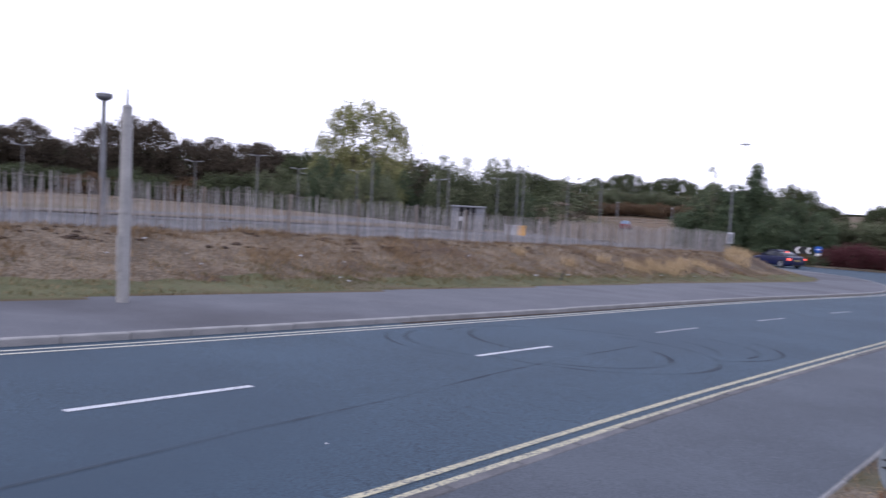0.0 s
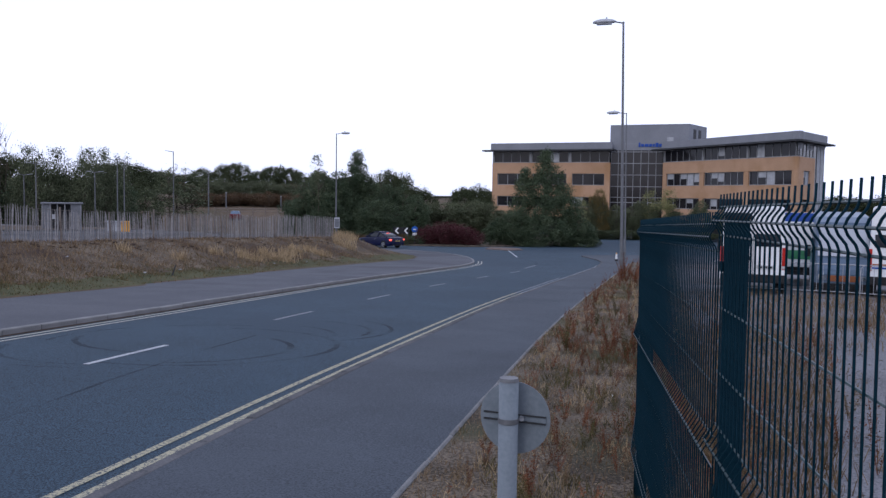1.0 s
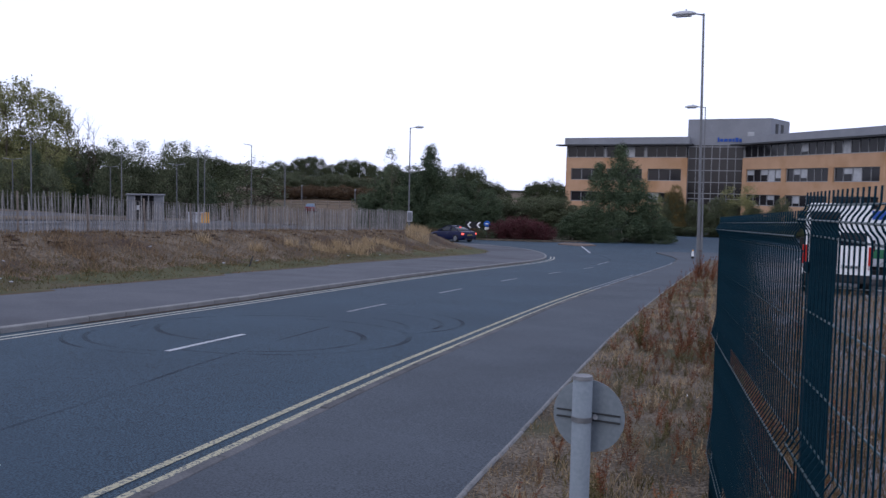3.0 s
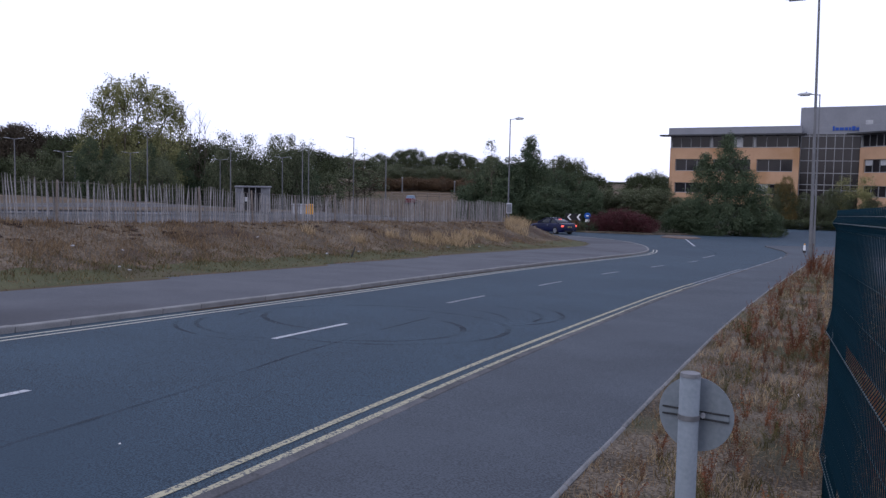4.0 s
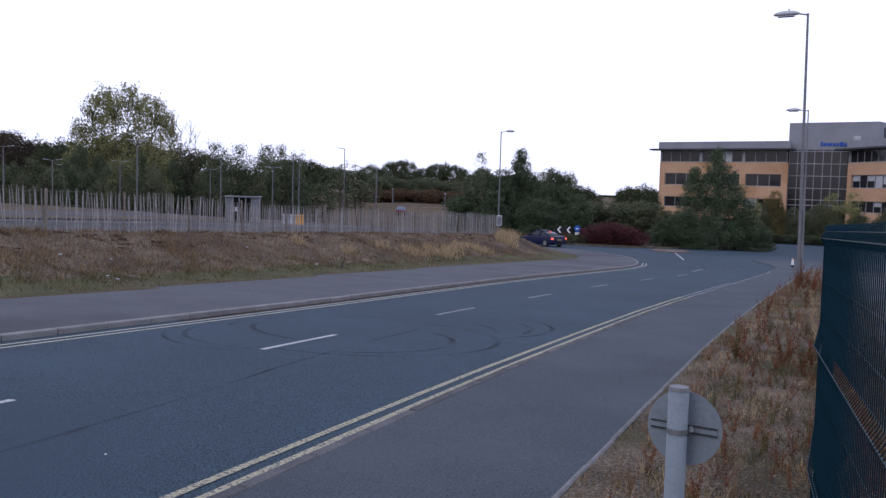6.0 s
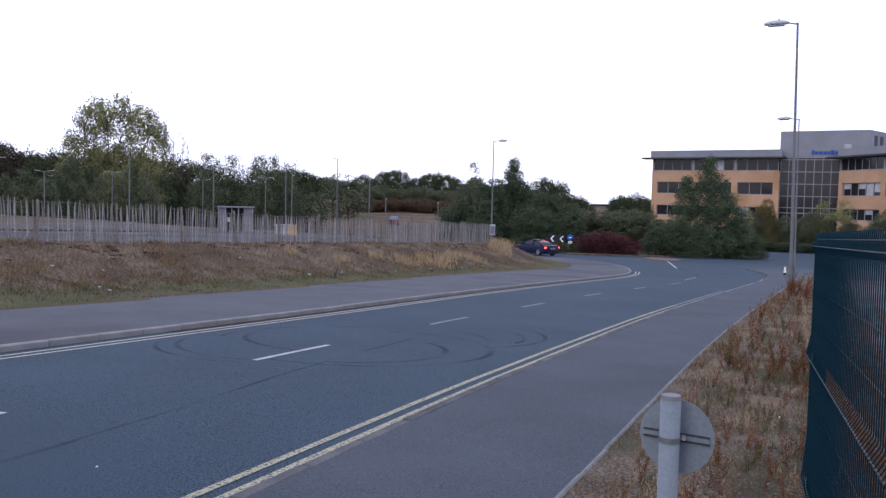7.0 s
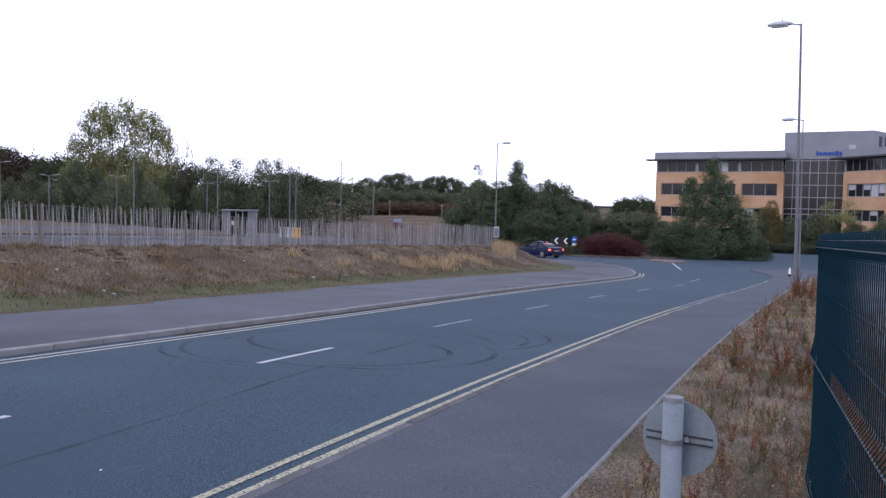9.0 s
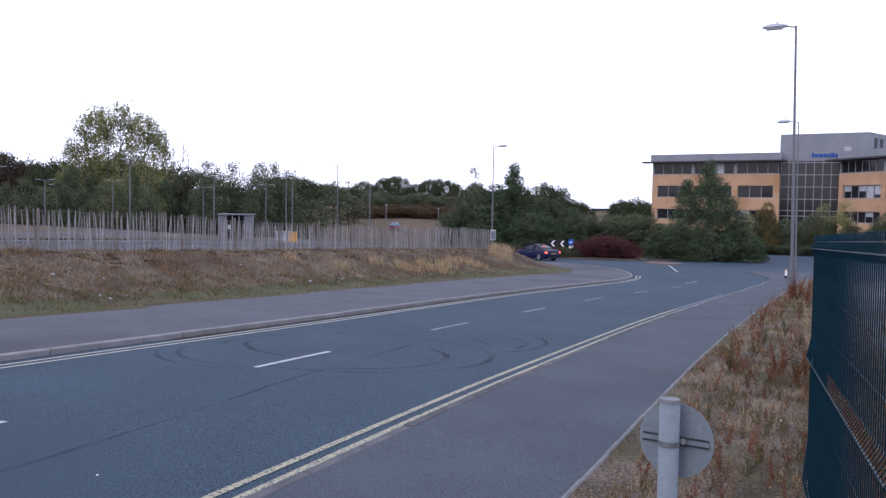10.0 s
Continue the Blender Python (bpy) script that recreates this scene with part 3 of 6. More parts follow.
for i in range(6):
    bm = bmesh.new()
    segs = 5
    bend = random.uniform(-0.05, 0.05)
    prev = None
    for s in range(segs + 1):
        t = s / segs
        w = 0.0165 * (1 - 0.2 * t) * (0.35 if s == segs else 1)
        cx = bend * math.sin(t * 3) + 0.01 * random.uniform(-1, 1)
        ring = [bm.verts.new((cx + a * w, b * w * 0.8, t * 1.42 - 0.06)) for a, b in ((-1, -1), (1, -0.8), (0.8, 1), (-1, 0.9))]
        if prev:
            for q in range(4):
                bm.faces.new((prev[q], prev[(q + 1) % 4], ring[(q + 1) % 4], ring[q]))
        prev = ring
    bm.faces.new(prev)
    me = bpy.data.meshes.new("pale")
    bm.to_mesh(me)
    bm.free()
    me.materials.append(PALE)
    pale_meshes.append(me)
far_v, far_f = [], []
y, i = -6.0, 0
while y < 53.2:
    x = paling_xy(y)
    z = land(x, y)
    lean = random.gauss(0, 0.04 if y < 36 else 0.02) + 0.1 * noise.noise(Vector((y * 0.35, 1.5, 0)))
    m = Matrix.Translation((x + random.uniform(-0.03, 0.03), y, z)) @ Matrix.Rotation(math.pi / 2 + random.uniform(-0.3, 0.3), 4, "Z") @ Matrix.Rotation(lean, 4, "Y") @ Matrix.Diagonal((1, 1, (random.uniform(0.95, 1.01) + 0.04 * noise.noise(Vector((y * 0.3, 7, 0)))) * float(np.interp(y, (0, 22, 27, 34, 42, 53), (0.92, 0.92, 0.85, 0.86, 0.92, 1.03))), 1))
    if 8 < y < 36:
        ob = new("pale", pale_meshes[i % 6])
        ob.parent = paling
        ob.matrix_basis = m
    else:
        me = pale_meshes[i % 6]
        o = len(far_v)
        far_v += [tuple(m @ v.co) for v in me.vertices]
        far_f += [tuple(o + q for q in f.vertices) for f in me.polygons]
    i += 1
    y += random.uniform(0.088, 0.128) if y < 36 else random.uniform(0.07, 0.1)
mesh_ob("paling_run", far_v, far_f, PALE_JOIN, paling)["kind"] = "stuff"
for h in (0.3, 0.72, 1.12):
    v, f = tube([(paling_xy(q), q, land(paling_xy(q), q) + h) for q in span(-6, 53.2, 2)], 0.006, 4)
    mesh_ob("binding_wire", v, f, WIRE, paling)
for q in span(-5, 53.1, 3.05):
    x = paling_xy(q)
    part("stake", rodded((x + 0.06, q, land(x, q) - 0.3), (x + 0.06 + random.gauss(0, 0.04), q + random.gauss(0, 0.05), land(x, q) + random.uniform(1.15, 1.3)), 0.036, 0.032, 8), STAKE, paling)


# ---- office building across the roundabout ----
BASE_Z = -3.45
office = thing("office_building", Matrix.Translation((0, 0, 0)), "four-storey buff brick office with grey roof and ribbon windows", "office building")


def wall_frame(a, b):
    """Origin, direction along the wall and outward normal."""
    d = Vector((b[0] - a[0], b[1] - a[1], 0))
    return Vector((a[0], a[1], 0)), d.normalized(), Vector((d.y, -d.x, 0)).normalized(), d.length


def on_wall(a, b, s0, s1, z0, z1, depth0, depth1):
    """A block on a wall: along it from s0 to s1, out from depth0 to depth1."""
    o, u, n, _ = wall_frame(a, b)
    bm = bmesh.new()
    vs = [bm.verts.new(o + u * s + n * d + Vector((0, 0, z))) for z in (z0, z1) for s, d in ((s0, depth0), (s1, depth0), (s1, depth1), (s0, depth1))]
    for q in ((0, 1, 2, 3), (4, 5, 6, 7), (0, 1, 5, 4), (1, 2, 6, 5), (2, 3, 7, 6), (3, 0, 4, 7)):
        bm.faces.new([vs[t] for t in q])
    bmesh.ops.recalc_face_normals(bm, faces=bm.faces)
    return bm


def prism(pts, z0, z1):
    bm = bmesh.new()
    a = [bm.verts.new((x, y, z0)) for x, y in pts]
    b = [bm.verts.new((x, y, z1)) for x, y in pts]
    bm.faces.new(a[::-1])
    bm.faces.new(b)
    for i in range(len(a)):
        j = (i + 1) % len(a)
        bm.faces.new((a[i], a[j], b[j], b[i]))
    bmesh.ops.recalc_face_normals(bm, faces=bm.faces)
    return bm


WA, WB = polar(11.32, 145), polar(3.6, 139.3)
WC, WD, WE = polar(0.25, 139), polar(-7.82, 118.6), polar(-9.42, 130)


def window_unit(a, b, s0, s1, z0, z1, name, blind_or_reflection):
    """A recessed ribbon window: dark reveal, frame, panes, mullions, some blinds (on the end wall, painted sky
    reflection).
    """
    win = part(name, on_wall(a, b, s0, s1, z0, z1, -0.35, -0.3), GLASS, office)
    part("window_frame", on_wall(a, b, s0, s1, z0 - 0.02, z0 + 0.1, -0.3, -0.2), FRAME, win)
    part("window_frame", on_wall(a, b, s0, s1, z1 - 0.08, z1 + 0.02, -0.3, -0.2), FRAME, win)
    n = max(int((s1 - s0) / 1.35), 1)
    for i in range(n + 1):
        s = s0 + (s1 - s0 - 0.08) * i / n
        part("mullion", on_wall(a, b, s, s + 0.08, z0, z1, -0.3, -0.22), FRAME, win)
    for i in range(n):
        if random.random() < blind_or_reflection:
            w = (s1 - s0) / n
            part("blind_or_reflection", on_wall(a, b, s0 + w * i + 0.1, s0 + w * (i + 1) - 0.04, z1 - (z1 - z0) * random.choice((0.45, 0.7, 0.95)), z1 - 0.05, -0.298, -0.285), BLIND, win)
    return win


def wing(a, b, back, bays, blind_or_reflection):
    o, u, n, length = wall_frame(a, b)
    inn = [(a[0] - n.x * 0.36, a[1] - n.y * 0.36), (b[0] - n.x * 0.36 - u.x * 0.7, b[1] - n.y * 0.36 - u.y * 0.7)]
    deep = [(back[0][0] - u.x * 0.9, back[0][1] - u.y * 0.9), *back[1:]]
    part("core", prism([inn[0], inn[1], *deep], 0.2, 9.2), DARKTRIM, office)
    for z0, z1 in ((5.6, 7.3), (1.95, 3.75), (-1.2, 0.35)):
        part("brick_band", on_wall(a, b, 0, length, z0, z1, -0.34, 0), BRICK, office)
    part("parapet", on_wall(a, b, -0.3, length + 0.2, 9.35, 10.46, -0.6, 0.1), CLAD, office)
    part("eave", on_wall(a, b, -1.4, length + 0.8, 9.12, 9.35, -0.6, 1.3), DARKTRIM, office)
    part("roof", prism([a, b, *back], 9.25, 10.3), CLAD, office)
    pier = 0.9
    for i in range(bays + 1):
        s = min(max(i * length / bays - pier / 2, 0), length - pier)
        for z0, z1 in ((3.75, 5.6), (0.35, 1.95)):
            part("brick_pier", on_wall(a, b, s, s + pier, z0, z1, -0.34, -0.003), BRICK, office)
        part("column", on_wall(a, b, s + 0.1, s + 0.8, BASE_Z, -1.2, -0.5, -0.02), BRICK, office)
    for i in range(bays):
        s0, s1 = i * length / bays + 0.45 + (0.45 if i == 0 else 0), (i + 1) * length / bays - 0.45 - (0.45 if i == bays - 1 else 0)
        window_unit(a, b, s0, s1, 3.75, 5.6, "window", blind_or_reflection)
        window_unit(a, b, s0, s1, 0.35, 1.95, "window", blind_or_reflection * 0.5)
        window_unit(a, b, i * length / bays + 0.2, (i + 1) * length / bays - 0.2, 7.32, 9.12, "window", blind_or_reflection * 0.25)
        part("top_pier", on_wall(a, b, i * length / bays - 0.1 if i else 0, i * length / bays + 0.2, 7.3, 9.12, -0.34, -0.1), FRAME, office)
    part("ground_floor", prism([(inn[0][0] - n.x * 2, inn[0][1] - n.y * 2), (inn[1][0] - n.x * 2, inn[1][1] - n.y * 2), *deep], BASE_Z, -1.2), DARKTRIM, office)


wing(WA, WB, [(WB[0] + 1, WB[1] + 18), (WA[0] + 1, WA[1] + 18)], 3, 0.22)
wing(WC, WD, [(WE[0], WE[1]), (WE[0] + 2, WE[1] + 14), (WC[0] + 6, WC[1] + 14)], 3, 0.3)
# end wall of the nearer wing
lenE = math.hypot(WE[0] - WD[0], WE[1] - WD[1])
for z0, z1 in ((5.6, 7.3), (1.95, 3.75), (-1.2, 0.35)):
    part("brick_band", on_wall(WD, WE, 0, lenE * 0.6, z0, z1, -0.34, 0), BRICK, office)
for z0, z1 in ((3.75, 5.6), (0.35, 1.95), (BASE_Z, -1.2)):
    part("brick_pier", on_wall(WD, WE, 0, lenE * 0.22, z0, z1, -0.34, -0.003), BRICK, office)
    part("brick_pier", on_wall(WD, WE, lenE * 0.45, lenE * 0.6, z0, z1, -0.34, -0.003), BRICK, office)
# pale panels behind this glazing paint in the sky's reflection
window_unit(WD, WE, lenE * 0.22, lenE * 0.45, 3.75, 5.6, "window", 1.0)
window_unit(WD, WE, lenE * 0.6, lenE, -1.2, 9.1, "stair_window", 0.8)
window_unit(WD, WE, 0.1, lenE * 0.6, 7.32, 9.12, "window", 0.9)
part("parapet", on_wall(WD, WE, -0.1, lenE, 9.35, 10.46, -0.6, 0.1), CLAD, office)
part("eave", on_wall(WD, WE, -1.0, lenE + 0.8, 9.12, 9.35, -0.6, 0.95), DARKTRIM, office)
# glazed entrance between the wings, and the plant room above
GA, GB = polar(3.55, 141.5), polar(0.2, 141.5)
part("atrium_core", prism([GA, GB, (GB[0], GB[1] + 12), (GA[0], GA[1] + 12)], BASE_Z, 9.6), ATRIUM, office)
lenG = math.hypot(GB[0] - GA[0], GB[1] - GA[1])
for i in range(8):
    part("mullion", on_wall(GA, GB, i * lenG / 7 - 0.05, i * lenG / 7 + 0.05, BASE_Z, 9.4, 0.0, 0.14), FRAME, office)
for z in (-0.2, 1.1, 1.9, 3.6, 5.4, 7.2, 9.0):
    part("transom", on_wall(GA, GB, 0, lenG, z, z + 0.12, 0.0, 0.1), FRAME, office)
part("fascia", on_wall(GA, GB, -0.5, lenG + 0.5, 9.3, 10.4, -0.4, 0.2), CLAD, office)
TA, TB, TC = polar(3.63, 148), polar(-1.33, 146), polar(-2.4, 154)
part("plant_room", prism([TA, TB, TC, (TA[0], TA[1] + 14)], 9.8, 13.75), CLAD, office)
for s in (2.0, 4.4):
    part("louvre", on_wall(TB, TC, s, s + 1.2, 10.8, 13.0, 0.0, 0.06), DARKTRIM, office)
part("louvre", on_wall(TA, TB, 9.4, 10.4, 11.0, 11.65, 0.0, 0.06), BLIND, office)
lettering = thing("fascia_sign", Matrix(), "blue raised sign with illegible mark on the fascia", "sign")
sx = 4.3
for w, h in ((0.35, 0.75), (0.6, 0.5), (0.75, 0.5), (0.6, 0.5), (0.4, 0.5), (0.6, 0.7), (0.6, 0.5), (0.35, 0.7), (0.5, 0.5)):
    part("bar", on_wall(GA, GB, sx, sx + w * 0.78, 9.85 if h < 0.7 else 9.8, 9.85 + h * 0.85, 0.2, 0.3), BLUEBAND, lettering)
    sx += w * 0.78 + 0.1


office.scale = lettering.scale = (1, 1, 1.03)


# ---- trees and shrubs ----
def leaf_cloud(name, centres, per, spread, size, mat, parent, seed):
    """Many small leaf blades gathered in clumps round the given centres."""
    rng = np.random.default_rng(seed)
    c = np.repeat(np.array(centres, float), per, axis=0)
    n = len(c)
    c = c + rng.normal(size=(n, 3)) * np.array(spread)
    u = rng.normal(size=(n, 3))
    u /= np.linalg.norm(u, axis=1)[:, None]
    w = np.cross(u, rng.normal(size=(n, 3)))
    w /= np.linalg.norm(w, axis=1)[:, None]
    s = (size * rng.uniform(0.6, 1.4, n))[:, None]
    v = np.stack([c - u * s, c + w * s * 0.5, c + u * s, c - w * s * 0.5], axis=1).reshape(-1, 3)
    f = np.arange(4 * n).reshape(-1, 4)
    me = bpy.data.meshes.new(name)
    me.from_pydata([tuple(p) for p in v.tolist()], [], [tuple(q) for q in f.tolist()])
    me.materials.append(mat)
    ob = new(name, me)
    ob.parent = parent
    return ob


def blob_centres(rng, n, zc, rx, rz, shell=0.55, flat=0.0):
    """Clump centres in a lumpy ellipsoid, denser near its skin."""
    out = []
    lumps = [(rng.uniform(-1, 1, 3), rng.uniform(0.75, 1.15)) for _ in range(9)]
    while len(out) < n:
        p = rng.normal(size=3)
        p /= np.linalg.norm(p)
        k = 1.0
        for d, a in lumps:
            if np.dot(p, d) / np.linalg.norm(d) > 0.75:
                k = a
        r = k * rng.uniform(shell, 1) ** 0.6
        q = p * r
        if q[2] < -0.75 + flat:
            continue
        out.append((q[0] * rx, q[1] * rx, zc + q[2] * rz))
    return out


def trunk(name, height, r, limbs, spread, parent, seed, lean=0.0):
    rng = random.Random(seed)
    bm = bmesh.new()
    pts = [Vector((lean * t * height + 0.12 * rng.uniform(-1, 1), 0.12 * rng.uniform(-1, 1), t * height - 0.2)) for t in (0, 0.25, 0.5, 0.75, 1)]
    for i in range(4):
        rod(bm, pts[i], pts[i + 1], r * (1 - 0.21 * i), r * (1 - 0.21 * (i + 1)), 8)
    for _ in range(limbs):
        t = rng.uniform(0.3, 0.95)
        a = rng.uniform(0, 6.28)
        p = pts[0].lerp(pts[4], t)
        q = p + Vector((math.cos(a) * spread * (1.1 - 0.6 * t), math.sin(a) * spread * (1.1 - 0.6 * t), spread * rng.uniform(0.4, 1.0)))
        rod(bm, p, q, r * 0.35, r * 0.1, 5)
        for _ in range(2):
            rod(bm, p.lerp(q, rng.uniform(0.4, 0.8)), q + Vector((rng.uniform(-1, 1), rng.uniform(-1, 1), rng.uniform(0.2, 1))) * spread * 0.3, r * 0.14, r * 0.05, 4)
    return part(name, bm, BARK, parent)


ISLAND_TREE = [(0.0, 0, 9.2, 0.55, 1.0), (-0.2, 0.1, 8.2, 1.1, 1.3), (0.4, -0.2, 7.2, 1.5, 1.4), (-0.4, 0.2, 6.2, 1.9, 1.5), (0.2, 0, 5.0, 2.4, 1.6), (0, 0, 3.5, 3.0, 1.7), (0, 0, 1.7, 3.4, 1.6), (-2.3, 0, 7.5, 0.5, 0.6), (-2.5, 0.2, 6.6, 0.9, 0.8), (-2.2, -0.6, 5.4, 1.2, 1.1), (-2.8, 0.3, 4.0, 1.3, 1.2), (-3.2, -0.4, 2.4, 1.5, 1.3), (-3.4, -0.6, 1.2, 1.5, 1.1), (1.9, 0.2, 5.6, 0.9, 1.1), (2.3, -0.7, 4.4, 1.1, 1.2), (2.9, -0.3, 3.0, 1.2, 1.2), (3.4, 0.1, 1.5, 1.5, 1.4), (0.3, -1.6, 4.8, 1.0, 1.2), (-0.8, -2.4, 2.8, 1.3, 1.2), (1.2, -2.6, 1.8, 1.3, 1.2)]
SPIRE = [(0, 0, 9.3, 0.5, 0.9), (0.1, 0, 8.0, 0.9, 1.2), (-0.4, 0.2, 6.8, 1.0, 1.1), (0.6, 0, 6.2, 0.9, 1.1), (0, 0, 5.0, 1.6, 1.6), (0.2, 0.3, 3.2, 2.0, 1.7), (-0.3, 0, 1.5, 2.1, 1.5), (0.3, 0.4, 7.3, 0.8, 0.8)]
LOBED = {"dense": (LEAF_CONE, None), "spire": (LEAF_CONE, SPIRE), "island": (LEAF_CONE, ISLAND_TREE), "leafy": (LEAF_MID, None), "rust": (LEAF_AMBER, None)}


def make_tree(kind, seed, label):
    """A prototype of one kind, ten metres tall; copies are scaled."""
    rng = np.random.default_rng(seed)
    ob = thing("tree" if kind not in ("shrub", "red", "brown", "low") else "shrub", Matrix.Translation((0, -400 - seed * 15, 0)), label, "tree" if kind not in ("shrub", "red", "brown", "low") else "shrub")
    if kind == "oak":
        trunk("trunk", 6.5, 0.28, 9, 2.6, ob, seed)
        leaf_cloud("crown", blob_centres(rng, 150, 6.0, 4.3, 4.2), 75, 0.45, 0.15, LEAF_DARK, ob, seed)
    elif kind == "pine":
        trunk("trunk", 8, 0.25, 9, 2.4, ob, seed)
        c = blob_centres(rng, 110, 6.6, 4.4, 3.3) + blob_centres(rng, 50, 3.0, 3.6, 3.0)
        leaf_cloud("crown", c, 75, (0.5, 0.5, 0.35), 0.15, LEAF_PINE, ob, seed)
    elif kind == "poplar":
        trunk("trunk", 9.2, 0.1, 14, 1.2, ob, seed)
        c = []
        for i in range(95):
            z = rng.uniform(3.2, 9.9)
            w = 1.55 * math.sin(min(max((z - 0.6) / 9.6, 0.02), 1) ** 0.8 * math.pi * 0.93) + 0.12
            a, r = rng.uniform(0, 6.28), rng.uniform(0.2, 1) ** 0.5 * w
            c.append((r * math.cos(a), r * math.sin(a), z))
        leaf_cloud("crown", c, 40, 0.22, 0.088, LEAF_YELLOW, ob, seed)
    elif kind == "thin":
        trunk("trunk", 9.4, 0.09, 14, 1.2, ob, seed)
        c = [(rng.normal() * 0.75, rng.normal() * 0.75, rng.uniform(4.5, 9.9)) for _ in range(48)]
        leaf_cloud("crown", c, 24, 0.22, 0.1, LEAF_MID, ob, seed)
    elif kind == "bare":
        trunk("trunk", 9.9, 0.08, 30, 1.5, ob, seed)
        leaf_cloud("crown", [(rng.normal() * 0.7, rng.normal() * 0.7, rng.uniform(3, 8)) for _ in range(18)], 5, 0.2, 0.08, LEAF_BROWN, ob, seed)
    elif kind in ("mid", "yellow"):
        trunk("trunk", 7.5, 0.17, 10, 1.9, ob, seed)
        c = blob_centres(rng, 90, 4.6, 2.7, 3.7)
        for k in range(3):
            x, y = rng.normal(size=2) * 1.3
            c += [(x + rng.normal() * 0.35, y + rng.normal() * 0.35, rng.uniform(6.5, 9.9)) for _ in range(9)]
        leaf_cloud("crown", c, 70, 0.34, 0.1, LEAF_MID if kind == "mid" else LEAF_YELLOW, ob, seed)
    elif kind in LOBED:
        mat, shape = LOBED[kind]
        trunk("trunk", 8.2, 0.2, 16, 1.8, ob, seed)
        lobes = shape or [(rng.normal() * 0.35, rng.normal() * 0.35, z, w * rng.uniform(0.9, 1.15), 1.7) for z, w in (((8.4, 1.1), (6.8, 1.9), (5.0, 2.6), (3.1, 3.0), (1.5, 2.9)) if kind == "dense" else ((8.3, 1.8), (6.8, 2.7), (5.2, 3.1), (3.6, 2.9), (2.0, 2.2)))]
        if not shape:
            for _ in range(9):
                a, z = rng.uniform(0, 6.28), rng.uniform(1.5, 7.6)
                w = 3.1 - 0.3 * z if kind == "dense" else 2.9 - 0.3 * abs(z - 4.5)
                lobes.append((w * math.cos(a), w * math.sin(a), z, rng.uniform(0.7, 1.3), rng.uniform(0.8, 1.4)))
        c = []
        for x0, y0, z0, r0, h0 in lobes:
            for _ in range(int(26 + 20 * r0 * h0)):
                p = rng.normal(size=3)
                p *= rng.uniform(0.45, 1.0) ** 0.5 / np.linalg.norm(p)
                c.append((x0 + p[0] * r0, y0 + p[1] * r0, max(z0 + p[2] * h0, 0.15)))
        leaf_cloud("crown", c, 36, 0.2, 0.085, mat, ob, seed)
    else:
        mat = {"shrub": LEAF_CONE, "low": LEAF_DARK, "red": LEAF_RED, "brown": LEAF_BROWN}[kind]
        bm = bmesh.new()
        rr = random.Random(seed)
        for _ in range(9):
            a = rr.uniform(0, 6.28)
            rod(bm, (0.2 * math.cos(a), 0.2 * math.sin(a), -0.2), (3.2 * math.cos(a), 3.2 * math.sin(a), rr.uniform(4, 8)), 0.16, 0.04, 5)
        part("woody_base", bm, BARK, ob)
        leaf_cloud("crown", blob_centres(rng, 170, 4.6, 4.4, 5.0, 0.5, 0.0), 50, 0.5, 0.16, mat, ob, seed)
    return ob


PROTO = {
    "oak": [make_tree("oak", 1, "dark broadleaf tree in the distant tree line"), make_tree("oak", 2, "dark broadleaf tree in the distant tree line")],
    "pine": [make_tree("pine", 3, "dark brownish-green spreading tree beyond the car park"), make_tree("pine", 4, "dark brownish-green spreading tree beyond the car park")],
    "poplar": [make_tree("poplar", 5, "tall airy poplar with yellowing leaves"), make_tree("poplar", 6, "tall airy poplar with grey-green leaves")],
    "thin": [make_tree("thin", 7, "slender young tree with sparse leaves"), make_tree("thin", 8, "slender young tree with sparse leaves")],
    "bare": [make_tree("bare", 9, "nearly bare thin tree with fine twigs")],
    "mid": [make_tree("mid", 10, "mid-green young tree with pointed top"), make_tree("mid", 11, "mid-green young tree with pointed top")],
    "shrub": [make_tree("shrub", 14, "rounded dark green shrub")],
    "low": [make_tree("low", 15, "dense dark undergrowth bush")],
    "red": [make_tree("red", 16, "clipped dark red-leaved hedge shrub on the island")],
    "yellow": [make_tree("yellow", 19, "young tree with yellow-green leaves before the office")],
    "dense": [make_tree("dense", 20, "dense dark green tree by the roundabout"), make_tree("dense", 21, "dense dark green tree by the roundabout"), make_tree("dense", 22, "dense dark green tree by the roundabout")],
    "spire": [make_tree("spire", 23, "narrow pointed dark green tree")],
    "island": [make_tree("island", 24, "large dense dark green tree on the roundabout island")],
    "leafy": [make_tree("leafy", 25, "grey-green rounded young tree"), make_tree("leafy", 26, "grey-green rounded young tree"), make_tree("leafy", 27, "grey-green rounded young tree")],
    "rust": [make_tree("rust", 28, "small rounded tree with rusty autumn leaves")],
    "brown": [make_tree("brown", 17, "brown dry scrub bush")],
}
used_proto = set()


